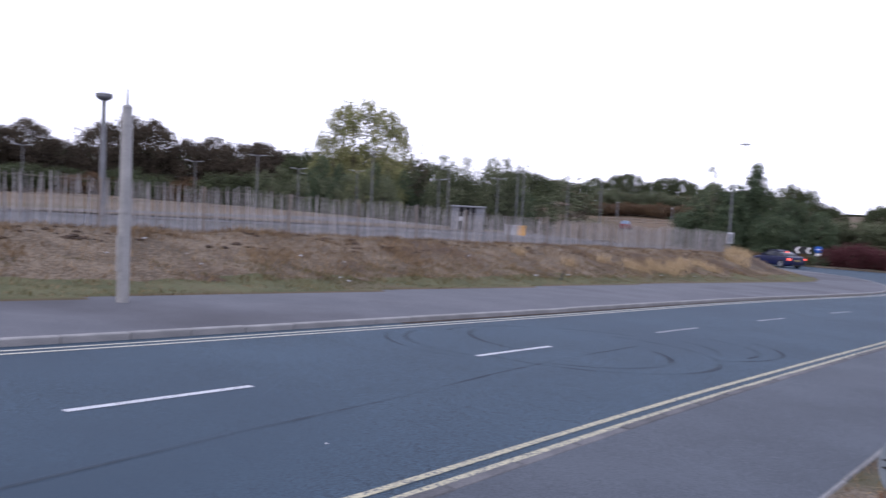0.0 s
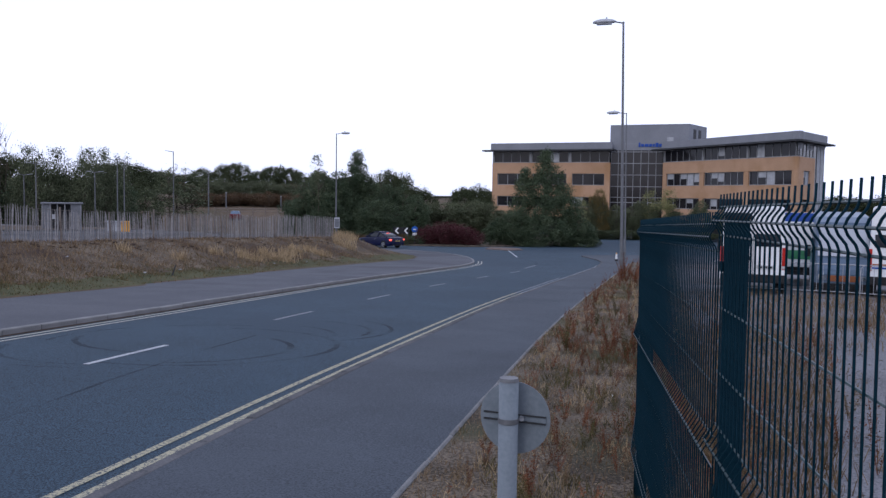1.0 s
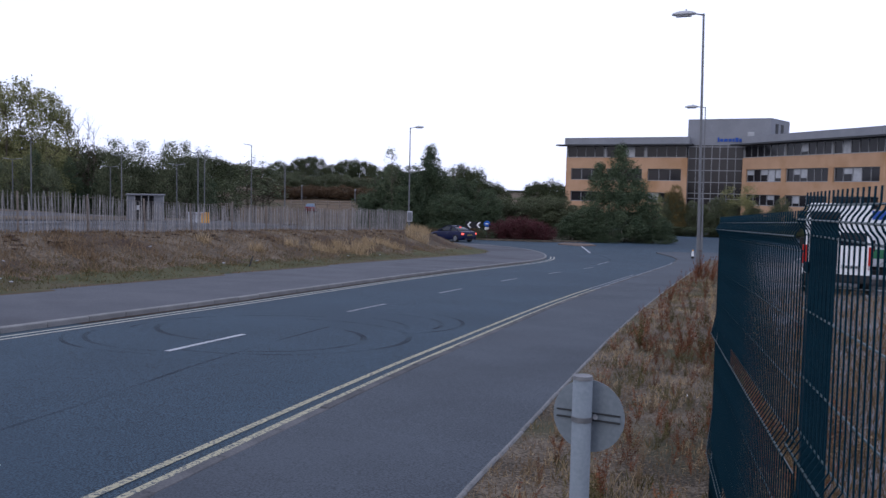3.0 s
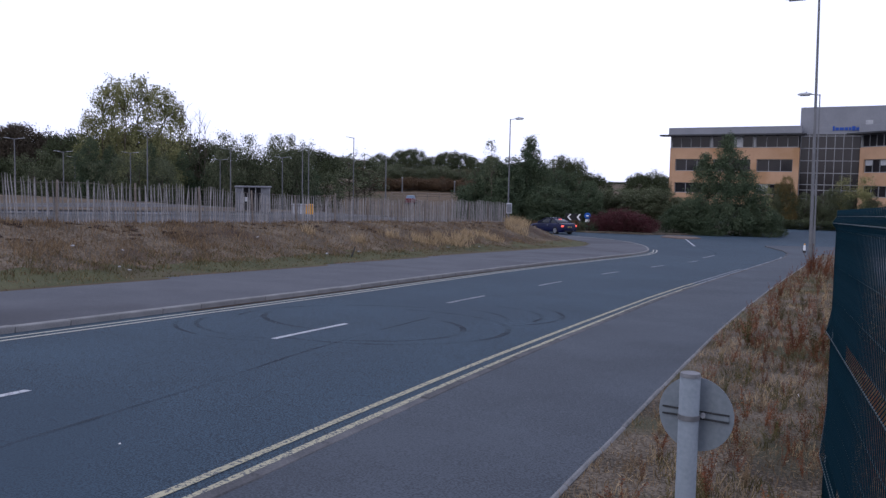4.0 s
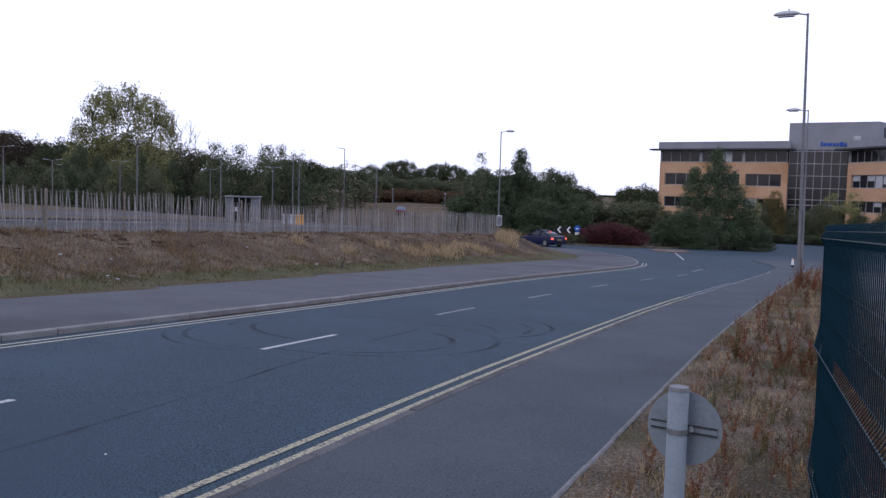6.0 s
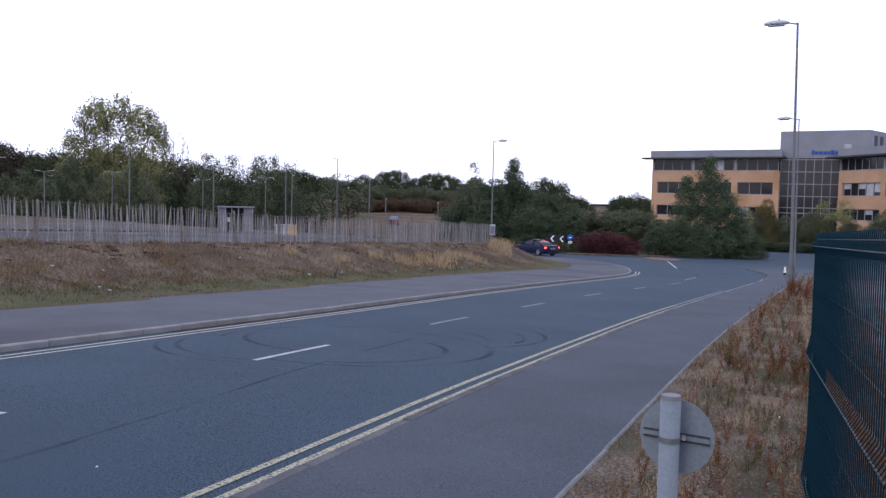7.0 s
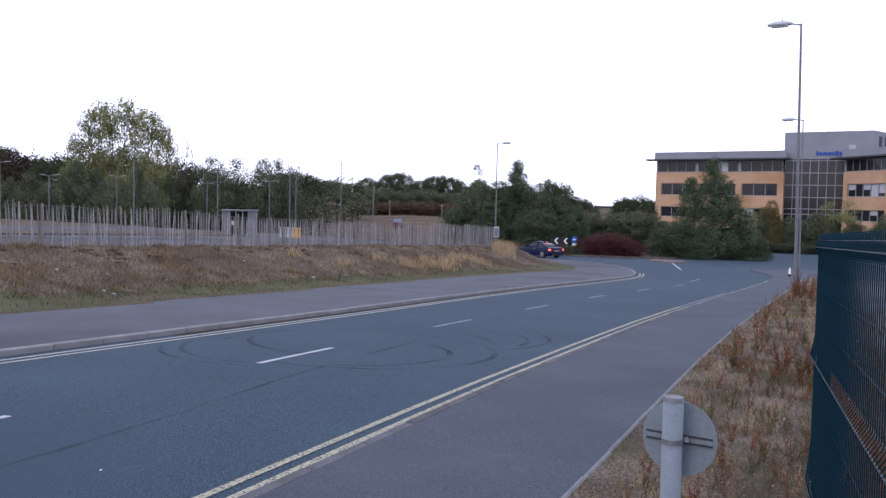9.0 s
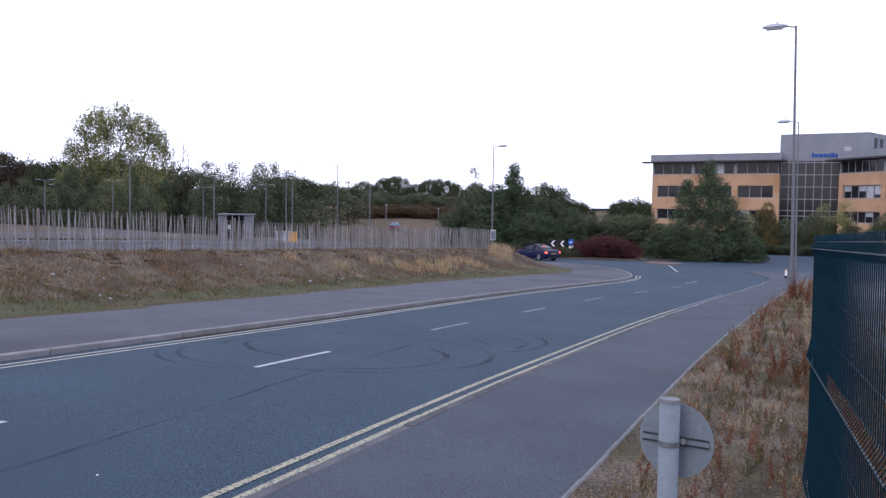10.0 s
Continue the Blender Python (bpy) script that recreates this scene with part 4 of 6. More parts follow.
def plant(kind, az, r, top, width, group, label="", base=None, turned=True):
    """Set a tree by its bearing, distance, the angle of its top and its width in metres."""
    x, y = polar(az, r)
    z = land(x, y) if base is None else base
    h = r * math.tan(radians(top)) + 1.82 - z
    k = random.randrange(len(PROTO[kind]))
    src = PROTO[kind][k]
    w0 = {"oak": 8.6, "pine": 8.8, "poplar": 3.4, "thin": 2.6, "bare": 3, "mid": 5.4, "yellow": 5.4, "dense": 7.0, "leafy": 7.0, "rust": 7.0, "spire": 4.2, "island": 8.6}.get(kind, 8.8)
    m = Matrix.Translation((x, y, z)) @ Matrix.Rotation(random.uniform(0, 6.28) if turned else radians(az), 4, "Z")
    sc = (width / w0, width / w0, h / 10.2)
    if (kind, k) not in used_proto:
        used_proto.add((kind, k))
        ob = src
        ob.matrix_world = m
    else:
        ob = copy_thing(src, m)
    ob.scale = sc
    if label:
        ob["label"] = label
    if group:
        ob["group"] = group
    return ob


# far left: dark spreading trees beyond the car park
for az, el, w in ((72, 2.6, 12), (69.5, 2.8, 11), (67.6, 2.61, 8), (66.3, 2.95, 8), (64.6, 2.15, 9), (62.2, 3.41, 8), (60.6, 3.55, 9), (59.0, 3.4, 8), (57.2, 2.3, 9), (55.3, 2.6, 8), (53.6, 2.6, 9), (52.2, 2.75, 8), (50.7, 2.1, 8)):
    plant("pine", az, 135 + random.uniform(-8, 8), el + 0.3, w, "trees beyond the car park")
for az in span(74, 34, 1.9):
    plant(random.choice(("brown", "low", "low")), az, 122 + random.uniform(-5, 8), random.uniform(0.2, 0.95), random.uniform(6, 9), "undergrowth below the trees")
# tall poplars with darker trees at their feet
for az, el, w in ((47.75, 5.3, 4.6), (47.1, 6.0, 5.0), (46.4, 5.6, 4.2), (45.7, 6.15, 5.0), (45.0, 5.7, 4.0), (44.3, 5.5, 4.2), (43.7, 5.15, 3.6), (43.15, 4.6, 2.8), (48.6, 3.6, 3.4),):
    plant("poplar", az, 112 + random.uniform(-3, 3), el, w, "poplars")
for az, el, w in ((43.0, 4.6, 3), (42.5, 4.0, 3), (41.9, 4.2, 2.6), (41.6, 3.6, 2.4)):
    plant("bare", az, 112, el, w, "poplars")
for az, el, w in ((49.6, 2.3, 8), (48.2, 2.4, 8), (46.8, 2.6, 8), (45.4, 2.6, 8), (44.0, 2.4, 8), (42.6, 2.2, 8), (41.3, 1.9, 7)):
    plant("oak", az, 124, el, w, "trees beyond the car park")
for az, el, w in ((48.4, 2.2, 5.5), (47.3, 1.7, 5), (46.2, 1.4, 5.5), (45.0, 1.9, 5), (43.9, 1.6, 5), (42.9, 1.5, 4.5)):
    plant("yellow" if az in (46.2, 43.9) else "dense", az, 108, el, w, "trees beyond the car park")
for az in span(74, 50, 1.4):
    plant("oak", az, 152, random.uniform(1.7, 2.2), 9, "trees beyond the car park")
for az, el in ((51.6, 1.2), (50.0, 0.9), (47.3, 0.9), (45.6, 1.4), (44.2, 1.0)):
    plant("mid", az, 100, el, 4, "young trees in the car park")
# lighter green trees
for az, el, w in ((40.6, 2.1, 4), (39.9, 2.8, 5), (39.0, 2.1, 5), (38.1, 2.55, 5), (37.3, 2.0, 5), (36.55, 2.6, 4), (35.75, 2.6, 4), (36.1, 1.7, 5)):
    plant("mid", az, 106 + random.uniform(-3, 3), el, w, "young trees in the car park")
for az, el, w in ((40.2, 1.2, 8), (38.5, 1.3, 8), (36.9, 1.2, 8), (35.6, 1.3, 6)):
    plant("shrub", az, 112, el, w, "young trees in the car park")
plant("oak", 34.8, 160, 1.85, 10, "trees beyond the car park")
plant("oak", 33.2, 190, 1.2, 9, "trees beyond the car park")
# the distant tree line
for i, az in enumerate(span(36, 11, 0.62)):
    plant("oak", az, 265 + random.uniform(-25, 25), float(np.interp(az, (11, 16, 18, 24, 26, 28.2, 30, 32, 34, 36), (0.2, 0.1, 0.6, 1.45, 1.55, 1.75, 1.4, 1.25, 1.45, 1.8))) + random.uniform(-0.42, 0.3), random.uniform(4.5, 8.5), "distant tree line")
for az, el, w in ((33.6, 0.3, 7), (31.6, 0.35, 7), (29.9, 0.75, 7), (29.0, 0.85, 8), (28.2, 0.6, 6), (27.0, 0.75, 7), (26.1, 0.8, 8), (25.2, 0.6, 7), (24.4, 0.55, 7), (23.0, 0.6, 8), (21.8, 0.6, 8)):
    plant("leafy", az, 196 + random.uniform(-8, 8), el + 0.12, w, "field bushes", "rounded grey-green bush on the far field")
for az in span(35, 22, 0.8):
    plant("brown", az, 238 + random.uniform(-6, 6), random.uniform(0.4, 0.75), 7, "field bushes")
for az in span(30.5, 22.5, 0.7):
    plant("brown", az, 172 + random.uniform(-5, 5), random.uniform(-0.15, 0.2), 5.5, "field bushes", "dark brown hedge bush across the field")
plant("rust", 24.0, 118, -0.6, 2.6, "field bushes")
for az, el, w in ((32.3, 1.7, 3.6), (31.3, 1.85, 4.0), (30.9, 0.8, 4), (31.9, 0.6, 4)):
    plant("thin", az, 98, el, w, "slender young trees")
# dark trees at the end of the bank and on the island
for az, el, w in ((23.7, 1.2, 6), (22.5, 1.65, 6.5), (21.3, 1.7, 6.5), (20.3, 1.5, 6), (19.3, 1.1, 5.5), (18.3, 0.9, 5.5), (17.3, 0.7, 5), (16.4, 0.1, 4.5)):
    plant("dense", az, 95 + random.uniform(-3, 3), el, w, "trees on the roundabout")
plant("spire", 20.26, 93, 2.98, 4.4, "trees on the roundabout")
for az, el, w in ((23.3, 0.0, 6), (22.0, 0.2, 6), (20.8, 0.0, 6), (19.3, -0.3, 6), (17.9, -0.5, 5), (16.8, -0.8, 5)):
    plant("dense", az, 91 + random.uniform(-2, 2), el, w, "trees on the roundabout")
for az, el, w in ((18.2, 1.72, 4.6), (17.3, 1.3, 5), (16.2, 0.6, 5), (13.2, 0.65, 4.6), (12.1, 0.65, 4.4)):
    plant("oak", az, 122, el, w, "trees on the roundabout")
for az, el, w in ((15.6, -0.45, 6), (14.6, -0.3, 6), (13.6, -0.35, 6), (12.6, -0.2, 5.5), (11.7, -0.35, 5), (10.8, -0.8, 5)):
    plant("leafy", az, 99 + random.uniform(-2, 3), el, w, "trees on the roundabout")
plant("thin", 22.85, 90, 2.95, 2.0, "trees on the roundabout")
plant("thin", 18.75, 100, 1.7, 2.4, "trees on the roundabout")
plant("island", 7.7, 90, 3.16, 8.3, "", "", None, False)
for az, el, w in ((10.9, -1.3, 4.2), (9.9, -1.0, 4.2), (9.3, -0.5, 3.6), (8.6, -1.5, 4), (6.5, -1.3, 4), (5.6, -0.75, 3.8), (5.0, -1.5, 3.0)):
    plant("dense", az, 86.5 if az > 8 else 89, el, w, "trees on the roundabout")
plant("yellow", 5.85, 95, 0.1, 2.8, "trees on the roundabout", "yellow-green bush on the roundabout island")
for az, el, w in ((15.7, -2.0, 2.6), (14.9, -1.75, 3.0), (14.1, -1.65, 3.2), (13.3, -1.85, 3.0), (12.6, -2.25, 2.6)):
    plant("red", az, 83.2, el, w, "red hedge shrubs", "", gz(83) + 0.1)
for az in (21.5, 20.4, 19.3, 18.3, 17.3, 16.6):
    plant("brown" if az > 17 else "shrub", az, 82.6, -2.55, 2.2, "low island planting")
# small trees before the office
for kind, az, el, w in (("leafy", 5.0, -0.15, 3.4), ("leafy", 4.35, 0.1, 3.2), ("rust", 4.2, 0.62, 3.3), ("leafy", 3.1, -0.35, 3.4), ("leafy", 2.0, -0.2, 3.6), ("leafy", 1.2, 0.0, 4.2), ("yellow", 0.4, 0.62, 4.4), ("leafy", -0.6, -0.4, 3.4), ("leafy", -2.1, 0.0, 3.6), ("leafy", -3.8, -0.5, 3.6), ("leafy", -5.5, -0.6, 4)):
    plant(kind, az, 117, el, w, "small trees before the office")
for az in (4.6, 3.4, 2.2, 1.0, -0.6, -2.2, -4, -6, -8):
    plant("low", az, 112, -2.05, 4.6, "small trees before the office")
for az, el in ((-10.6, 0.35), (-11.8, 0.1), (-13.2, 0.4), (-14.8, 0.2), (-16.4, 0.4), (-18, 0.3)):
    plant("oak", az, 150, el, 9, "trees behind the yard")

for kind, models in PROTO.items():
    for k, model in enumerate(models):
        if (kind, k) not in used_proto:
            for piece in list(model.children):
                bpy.data.objects.remove(piece)
            bpy.data.objects.remove(model)


# ---- grass and weeds ----
def blades(name, pts, h0, h1, width, mat, label, seed, lean=0.5):
    """Single grass blades, each one a narrow pointed leaf."""
    rng = np.random.default_rng(seed)
    p = np.array(pts, float)
    n = len(p)
    a = rng.uniform(0, 6.28, n)
    side = np.stack([np.cos(a), np.sin(a), np.zeros(n)], 1) * (width * rng.uniform(0.6, 1.3, n))[:, None]
    h = rng.uniform(h0, h1, n)
    b = rng.uniform(0, 6.28, n)
    tip = p + np.stack([np.cos(b) * h * lean * rng.uniform(0, 1, n), np.sin(b) * h * lean * rng.uniform(0, 1, n), h], 1)
    mid = p * 0.5 + tip * 0.5 + np.array((0, 0, 0.1)) * h[:, None]
    v = np.stack([p - side, p + side, mid + side * 0.7, tip, mid - side * 0.7], 1).reshape(-1, 3)
    f = np.arange(5 * n).reshape(-1, 5)
    ob = mesh_ob(name, [tuple(q) for q in v.tolist()], [tuple(q) for q in f.tolist()], mat)
    return tagged(ob, label, "grass", kind="stuff")


def fence_x(y):
    return 0.4 - 0.098 * y if y < 2.74 else (0.19 - 0.115 * (y - 2.74) if y < 5.2 else -0.09 - 0.005 * (y - 5.2))


def verge_points(n, y0, y1, power, seed, clump=0.0, near_fence=0.0, margin=0.04):
    rng = random.Random(seed)
    out = []
    while len(out) < n:
        y = y0 + (y1 - y0) * rng.random() ** power
        t = rng.random()
        if near_fence and rng.random() < near_fence:
            t = 1 - 0.25 * rng.random() ** 2
        x = edge_x(y) + margin + (fence_x(y) + 0.3 - margin - edge_x(y)) * t
        if clump and noise.noise(Vector((x * 2.2, y * 1.3, seed))) < clump:
            continue
        out.append((x, y, land(x, y) - 0.01))
    return out


blades("verge_grass", verge_points(20000, 2.0, 40, 1.8, 3), 0.015, 0.075, 0.0035, DRYGRASS, "short dry grass on the verge", 3, 0.9)
blades("verge_straw", verge_points(6500, 2.0, 40, 1.8, 4, 0.12), 0.02, 0.12, 0.003, STRAW, "straw-coloured dry grass tufts on the verge", 4, 0.8)
blades("verge_thatch", verge_points(17000, 2.0, 34, 1.8, 31), 0.006, 0.03, 0.003, STRAW, "matted dead straw on the verge", 31, 4.0)
blades("verge_green_grass", verge_points(9000, 2.0, 36, 1.7, 5, 0.15), 0.02, 0.1, 0.004, GREENGRASS, "green grass patches in the verge", 5, 0.9)


def bank_points(n, d0, d1, seed, clump=-1.0, y0=-6, y1=62):
    rng = random.Random(seed)
    out = []
    while len(out) < n:
        y = rng.uniform(y0, y1)
        x = toe(y) - rng.uniform(d0 - 0.5, d1 + (9 if y > 48 else 0.5))
        d = inside(x, y)
        if not d0 < d < d1 or noise.noise(Vector((x * 0.8, y * 0.5, seed))) < clump:
            continue
        out.append((x, y, land(x, y) - 0.02))
    return out


blades("bank_grass", bank_points(25000, 1.0, 6.3, 6), 0.03, 0.15, 0.011, DRYGRASS, "brown dry grass on the bank", 6, 1.0)
blades("bank_foot_grass", bank_points(12000, 0.05, 2.6, 7, -0.1), 0.02, 0.08, 0.01, GREENGRASS, "faded green grass at the foot of the bank", 7, 1.0)
blades("bank_foot_dry_grass", bank_points(9000, 0.02, 2.2, 17), 0.02, 0.07, 0.01, DRYGRASS, "short dry grass along the pavement edge", 17, 1.4)


def on_bank(az, depth):
    """The place on the bank in a bearing, so far in from its foot."""
    r = 12.0
    while r < 90:
        x, y = polar(az, r)
        if inside(x, y) > depth:
            break
        r += 0.05
    return x, y


def tufts(places, per, seed):
    rng = random.Random(seed)
    out = []
    for az, depth, size in places:
        x0, y0 = on_bank(az, depth)
        for _ in range(int(per * size)):
            x, y = x0 + rng.gauss(0, 0.3 * size), y0 + rng.gauss(0, 0.55 * size)
            out.append((x, y, land(x, y) - 0.02))
    return out


blades("bank_straw", tufts(((29.6, 2.9, 0.4), (27.7, 2.4, 0.6), (26.9, 1.9, 0.7), (26.4, 2.6, 0.5), (25.7, 1.8, 0.8), (25.2, 1.5, 0.8), (24.8, 2.1, 0.9), (24.3, 2.6, 0.7), (23.4, 2.7, 0.6), (31.6, 2.4, 0.3), (35.0, 3.4, 0.25), (22.6, 2.0, 0.7)), 230, 8), 0.1, 0.45, 0.014, STRAW, "tall straw-coloured grass tufts on the bank", 8, 0.9)
blades("bank_dead_stems", tufts([(21 + 0.62 * k, 1.6 + 3.2 * ((k * 7) % 11) / 11, 0.7 + 0.6 * ((k * 5) % 7) / 7) for k in range(52)], 85, 18), 0.06, 0.26, 0.008, DRYGRASS, "brown dead stems on the bank", 18, 1.0)
blades("bank_green_tufts", tufts([(22 + 0.9 * k, 0.7 + 1.4 * ((k * 5) % 9) / 9, 0.8 + 0.7 * ((k * 3) % 5) / 5) for k in range(36)], 90, 19), 0.03, 0.14, 0.009, GREENGRASS, "green grass tufts low on the bank", 19, 1.0)
blades("bank_weeds", bank_points(1500, 2.2, 6.0, 9, 0.36, -6, 22), 0.08, 0.25, 0.014, DRYGRASS, "brown weeds on the bank", 9, 0.8)
blades("bank_end_straw", [q for q in bank_points(9000, 2.4, 6.2, 10, -1, 47, 58) if 20.3 < math.degrees(math.atan2(-q[0], q[1])) < 21.9][:1100], 0.12, 0.62, 0.01, STRAW, "pale tall grass at the end of the bank", 10, 0.7)
rng_c = random.Random(41)
clod_v, clod_f = [], []
for x, y, z in bank_points(650, 3.4, 6.1, 41, 0.02, -6, 50):
    s = rng_c.uniform(0.03, 0.1)
    o = len(clod_v)
    for px, py, pz in ((1, 0, 0), (0, 1.4, 0), (-1, 0, 0), (0, -1.4, 0), (0.7, 0.9, 0.45), (-0.7, 0.9, 0.4), (-0.6, -0.9, 0.5), (0.7, -0.8, 0.35), (0, 0, 0.75)):
        clod_v.append((x + px * s * rng_c.uniform(0.7, 1.3), y + py * s * rng_c.uniform(0.7, 1.5), z + pz * s * rng_c.uniform(0.6, 1.2)))
    for q in ((0, 1, 4), (1, 2, 5), (2, 3, 6), (3, 0, 7), (4, 1, 5), (5, 2, 6), (6, 3, 7), (7, 0, 4), (8, 4, 5), (8, 5, 6), (8, 6, 7), (8, 7, 4)):
        clod_f.append(tuple(o + k for k in q))
tagged(mesh_ob("earth_clods", clod_v, clod_f, CLOD), "dark clods of dry earth near the top of the bank", "soil", kind="stuff")
rng_y = random.Random(12)
yard_pts = []
while len(yard_pts) < 9000:
    x, y = rng_y.uniform(0.5, 11), rng_y.uniform(1.0, 28)
    if noise.noise(Vector((x * 0.6, y * 0.35, 2))) > (0.1 if y < 15 else -0.3) or x < fence_x(y) + 0.8:
        yard_pts.append((x, y, land(x, y) - 0.01))
rng_f = random.Random(77)
foot_pts = []
while len(foot_pts) < 22000:
    y = 1.2 + 16 * rng_f.random() ** 1.4
    x = fence_x(y) + 0.1 + (0.15 + 0.17 * y) * rng_f.random() ** 1.7
    foot_pts.append((x, y, land(x, y) - 0.01))
blades("fence_foot_straw", foot_pts[::3], 0.03, 0.22, 0.0035, DRYGRASS, "dry brown grass along the foot of the fence", 78, 0.7)
foot_pts = [q for i, q in enumerate(foot_pts) if i % 3]
blades("fence_foot_weeds", foot_pts, 0.04, 0.26, 0.004, DARKWEED, "dark overgrown weeds along the foot of the fence", 77, 0.6)
stone_v, stone_f = [], []
for _ in range(3200):
    y = 1.0 + 15 * rng_f.random() ** 1.3
    x = fence_x(y) + 0.2 + 6 * rng_f.random() ** 1.5
    z, s, o = land(x, y), rng_f.uniform(0.008, 0.035), len(stone_v)
    for px, py, pz in ((1, 0, 0), (0, 1, 0), (-1, 0, 0), (0, -1, 0), (0, 0, 0.8)):
        stone_v.append((x + px * s * rng_f.uniform(0.6, 1.4), y + py * s * rng_f.uniform(0.6, 1.4), z - 0.002 + pz * s * rng_f.uniform(0.5, 1.1)))
    stone_f += [(o, o + 1, o + 4), (o + 1, o + 2, o + 4), (o + 2, o + 3, o + 4), (o + 3, o, o + 4)]
tagged(mesh_ob("yard_stones", stone_v, stone_f, STONES), "loose stones and dry crumbs on the gravel yard", "gravel", kind="stuff")
rough_pts = []
while len(rough_pts) < 4200:
    x, y = rng_y.uniform(0.4, 10), rng_y.uniform(15, 28.5)
    if noise.noise(Vector((x * 0.5, y * 0.4, 5))) > -0.12 - 0.02 * (y - 15):
        rough_pts.append((x, y, land(x, y) - 0.01))
blades("yard_rough_grass", rough_pts, 0.06, 0.34, 0.009, DRYGRASS, "rough brown grass before the parked vans", 14, 0.8)
blades("yard_weeds", yard_pts, 0.03, 0.2, 0.004, DRYGRASS, "dry weeds on the gravel yard", 12, 0.7)


def weed(seed):
    """A tall dock-like weed: stalks with ragged seed leaves."""
    rng = random.Random(seed)
    V, F = [], []
    for _ in range(rng.randint(4, 7)):
        a = rng.uniform(0, 6.28)
        top = Vector((rng.uniform(0.05, 0.2) * math.cos(a), rng.uniform(0.05, 0.2) * math.sin(a), rng.uniform(0.25, 0.6)))
        v, f = tube([Vector((0, 0, -0.03)), top * 0.5 + Vector((0, 0, 0.03)), top], 0.002, 3)
        o = len(V)
        V += v
        F += [tuple(o + q for q in g) for g in f]
        for i in range(55):
            t = rng.uniform(0.15, 1.03)
            c = top * t + Vector((rng.gauss(0, 0.012), rng.gauss(0, 0.012), 0))
            u = Vector((rng.uniform(-1, 1), rng.uniform(-1, 1), rng.uniform(-0.3, 1))).normalized() * rng.uniform(0.009, 0.026)
            w = u.orthogonal().normalized() * u.length * 0.42
            o = len(V)
            V += [tuple(c), tuple(c + u * 0.5 + w), tuple(c + u), tuple(c + u * 0.5 - w)]
            F.append((o, o + 1, o + 2, o + 3))
    me = bpy.data.meshes.new("weed")
    me.from_pydata([tuple(q) for q in V], [], F)
    me.materials.append(REDWEED)
    return me


WEEDS = [weed(s) for s in range(5)]


def herb_carpet(name, pts, mat, label, seed, s0, s1):
    """Low ragged herbs too many to count, joined."""
    rng = np.random.default_rng(seed)
    V, F, o = [], [], 0
    for p in pts:
        me = WEEDS[int(rng.integers(5))]
        v = np.empty(len(me.vertices) * 3)
        me.vertices.foreach_get("co", v)
        v = v.reshape(-1, 3)
        a, s = rng.uniform(0, 6.28), rng.uniform(s0, s1)
        c, q = math.cos(a), math.sin(a)
        w = np.stack([(v[:, 0] * c - v[:, 1] * q) * 1.5, (v[:, 0] * q + v[:, 1] * c) * 1.5, v[:, 2]], 1) * s + np.array(p)
        V += [tuple(r) for r in w.tolist()]
        F += [tuple(o + k for k in f.vertices) for f in me.polygons]
        o += len(v)
    return tagged(mesh_ob(name, V, F, mat), label, "weeds", kind="stuff")


herb_carpet("low_red_herbs", verge_points(190, 2.4, 18, 1.5, 51, 0.08, 0.5, 0.2), REDWEED, "low red-brown herbs on the verge", 51, 0.25, 0.55)
herb_carpet("low_green_herbs", verge_points(130, 2.4, 18, 1.5, 52, 0.14, 0.2, 0.2), GREENGRASS, "low green herbs on the verge", 52, 0.2, 0.45)
herb_carpet("low_dry_herbs", verge_points(120, 2.4, 16, 1.6, 53, 0.0, 0.3, 0.15), DRYGRASS, "low dead brown herbs on the verge", 53, 0.15, 0.4)
rng_h = random.Random(66)
near_herbs = []
for _ in range(70):
    y = 3.0 + 5 * rng_h.random()
    x = fence_x(y) + 0.15 + (0.25 + 0.09 * y) * rng_h.random() ** 1.4
    near_herbs.append((x, y, land(x, y)))
for _ in range(14):
    x, y = 1.35 + 0.3 * rng_h.random(), 3.6 + 1.6 * rng_h.random()
    near_herbs.append((x, y, land(x, y)))
herb_carpet("fence_brown_herbs", near_herbs[:40], DRYGRASS, "brown dead herbs at the foot of the mesh fence", 56, 0.35, 0.75)
herb_carpet("fence_red_herbs", near_herbs[40:], REDWEED, "red-brown herbs at the foot of the mesh fence", 57, 0.3, 0.75)
yard_herbs = []
while len(yard_herbs) < 70:
    y = 1.6 + 12 * rng_h.random() ** 1.3
    x = fence_x(y) + 0.2 + 2.6 * rng_h.random() ** 1.7
    if noise.noise(Vector((x * 1.4, y * 0.9, 6))) > -0.05:
        yard_herbs.append((x, y, land(x, y)))
herb_carpet("yard_dead_herbs", yard_herbs[:35], DARKWEED, "dead brown herbs behind the mesh fence", 54, 0.3, 0.7)
herb_carpet("yard_red_herbs", yard_herbs[35:], REDWEED, "red-brown herbs behind the mesh fence", 55, 0.25, 0.6)
GREEN_WEED = WEEDS[0].copy()
GREEN_WEED.materials.clear()
GREEN_WEED.materials.append(GREENGRASS)
STRAW_WEED = WEEDS[1].copy()
STRAW_WEED.materials.clear()
STRAW_WEED.materials.append(STRAW)
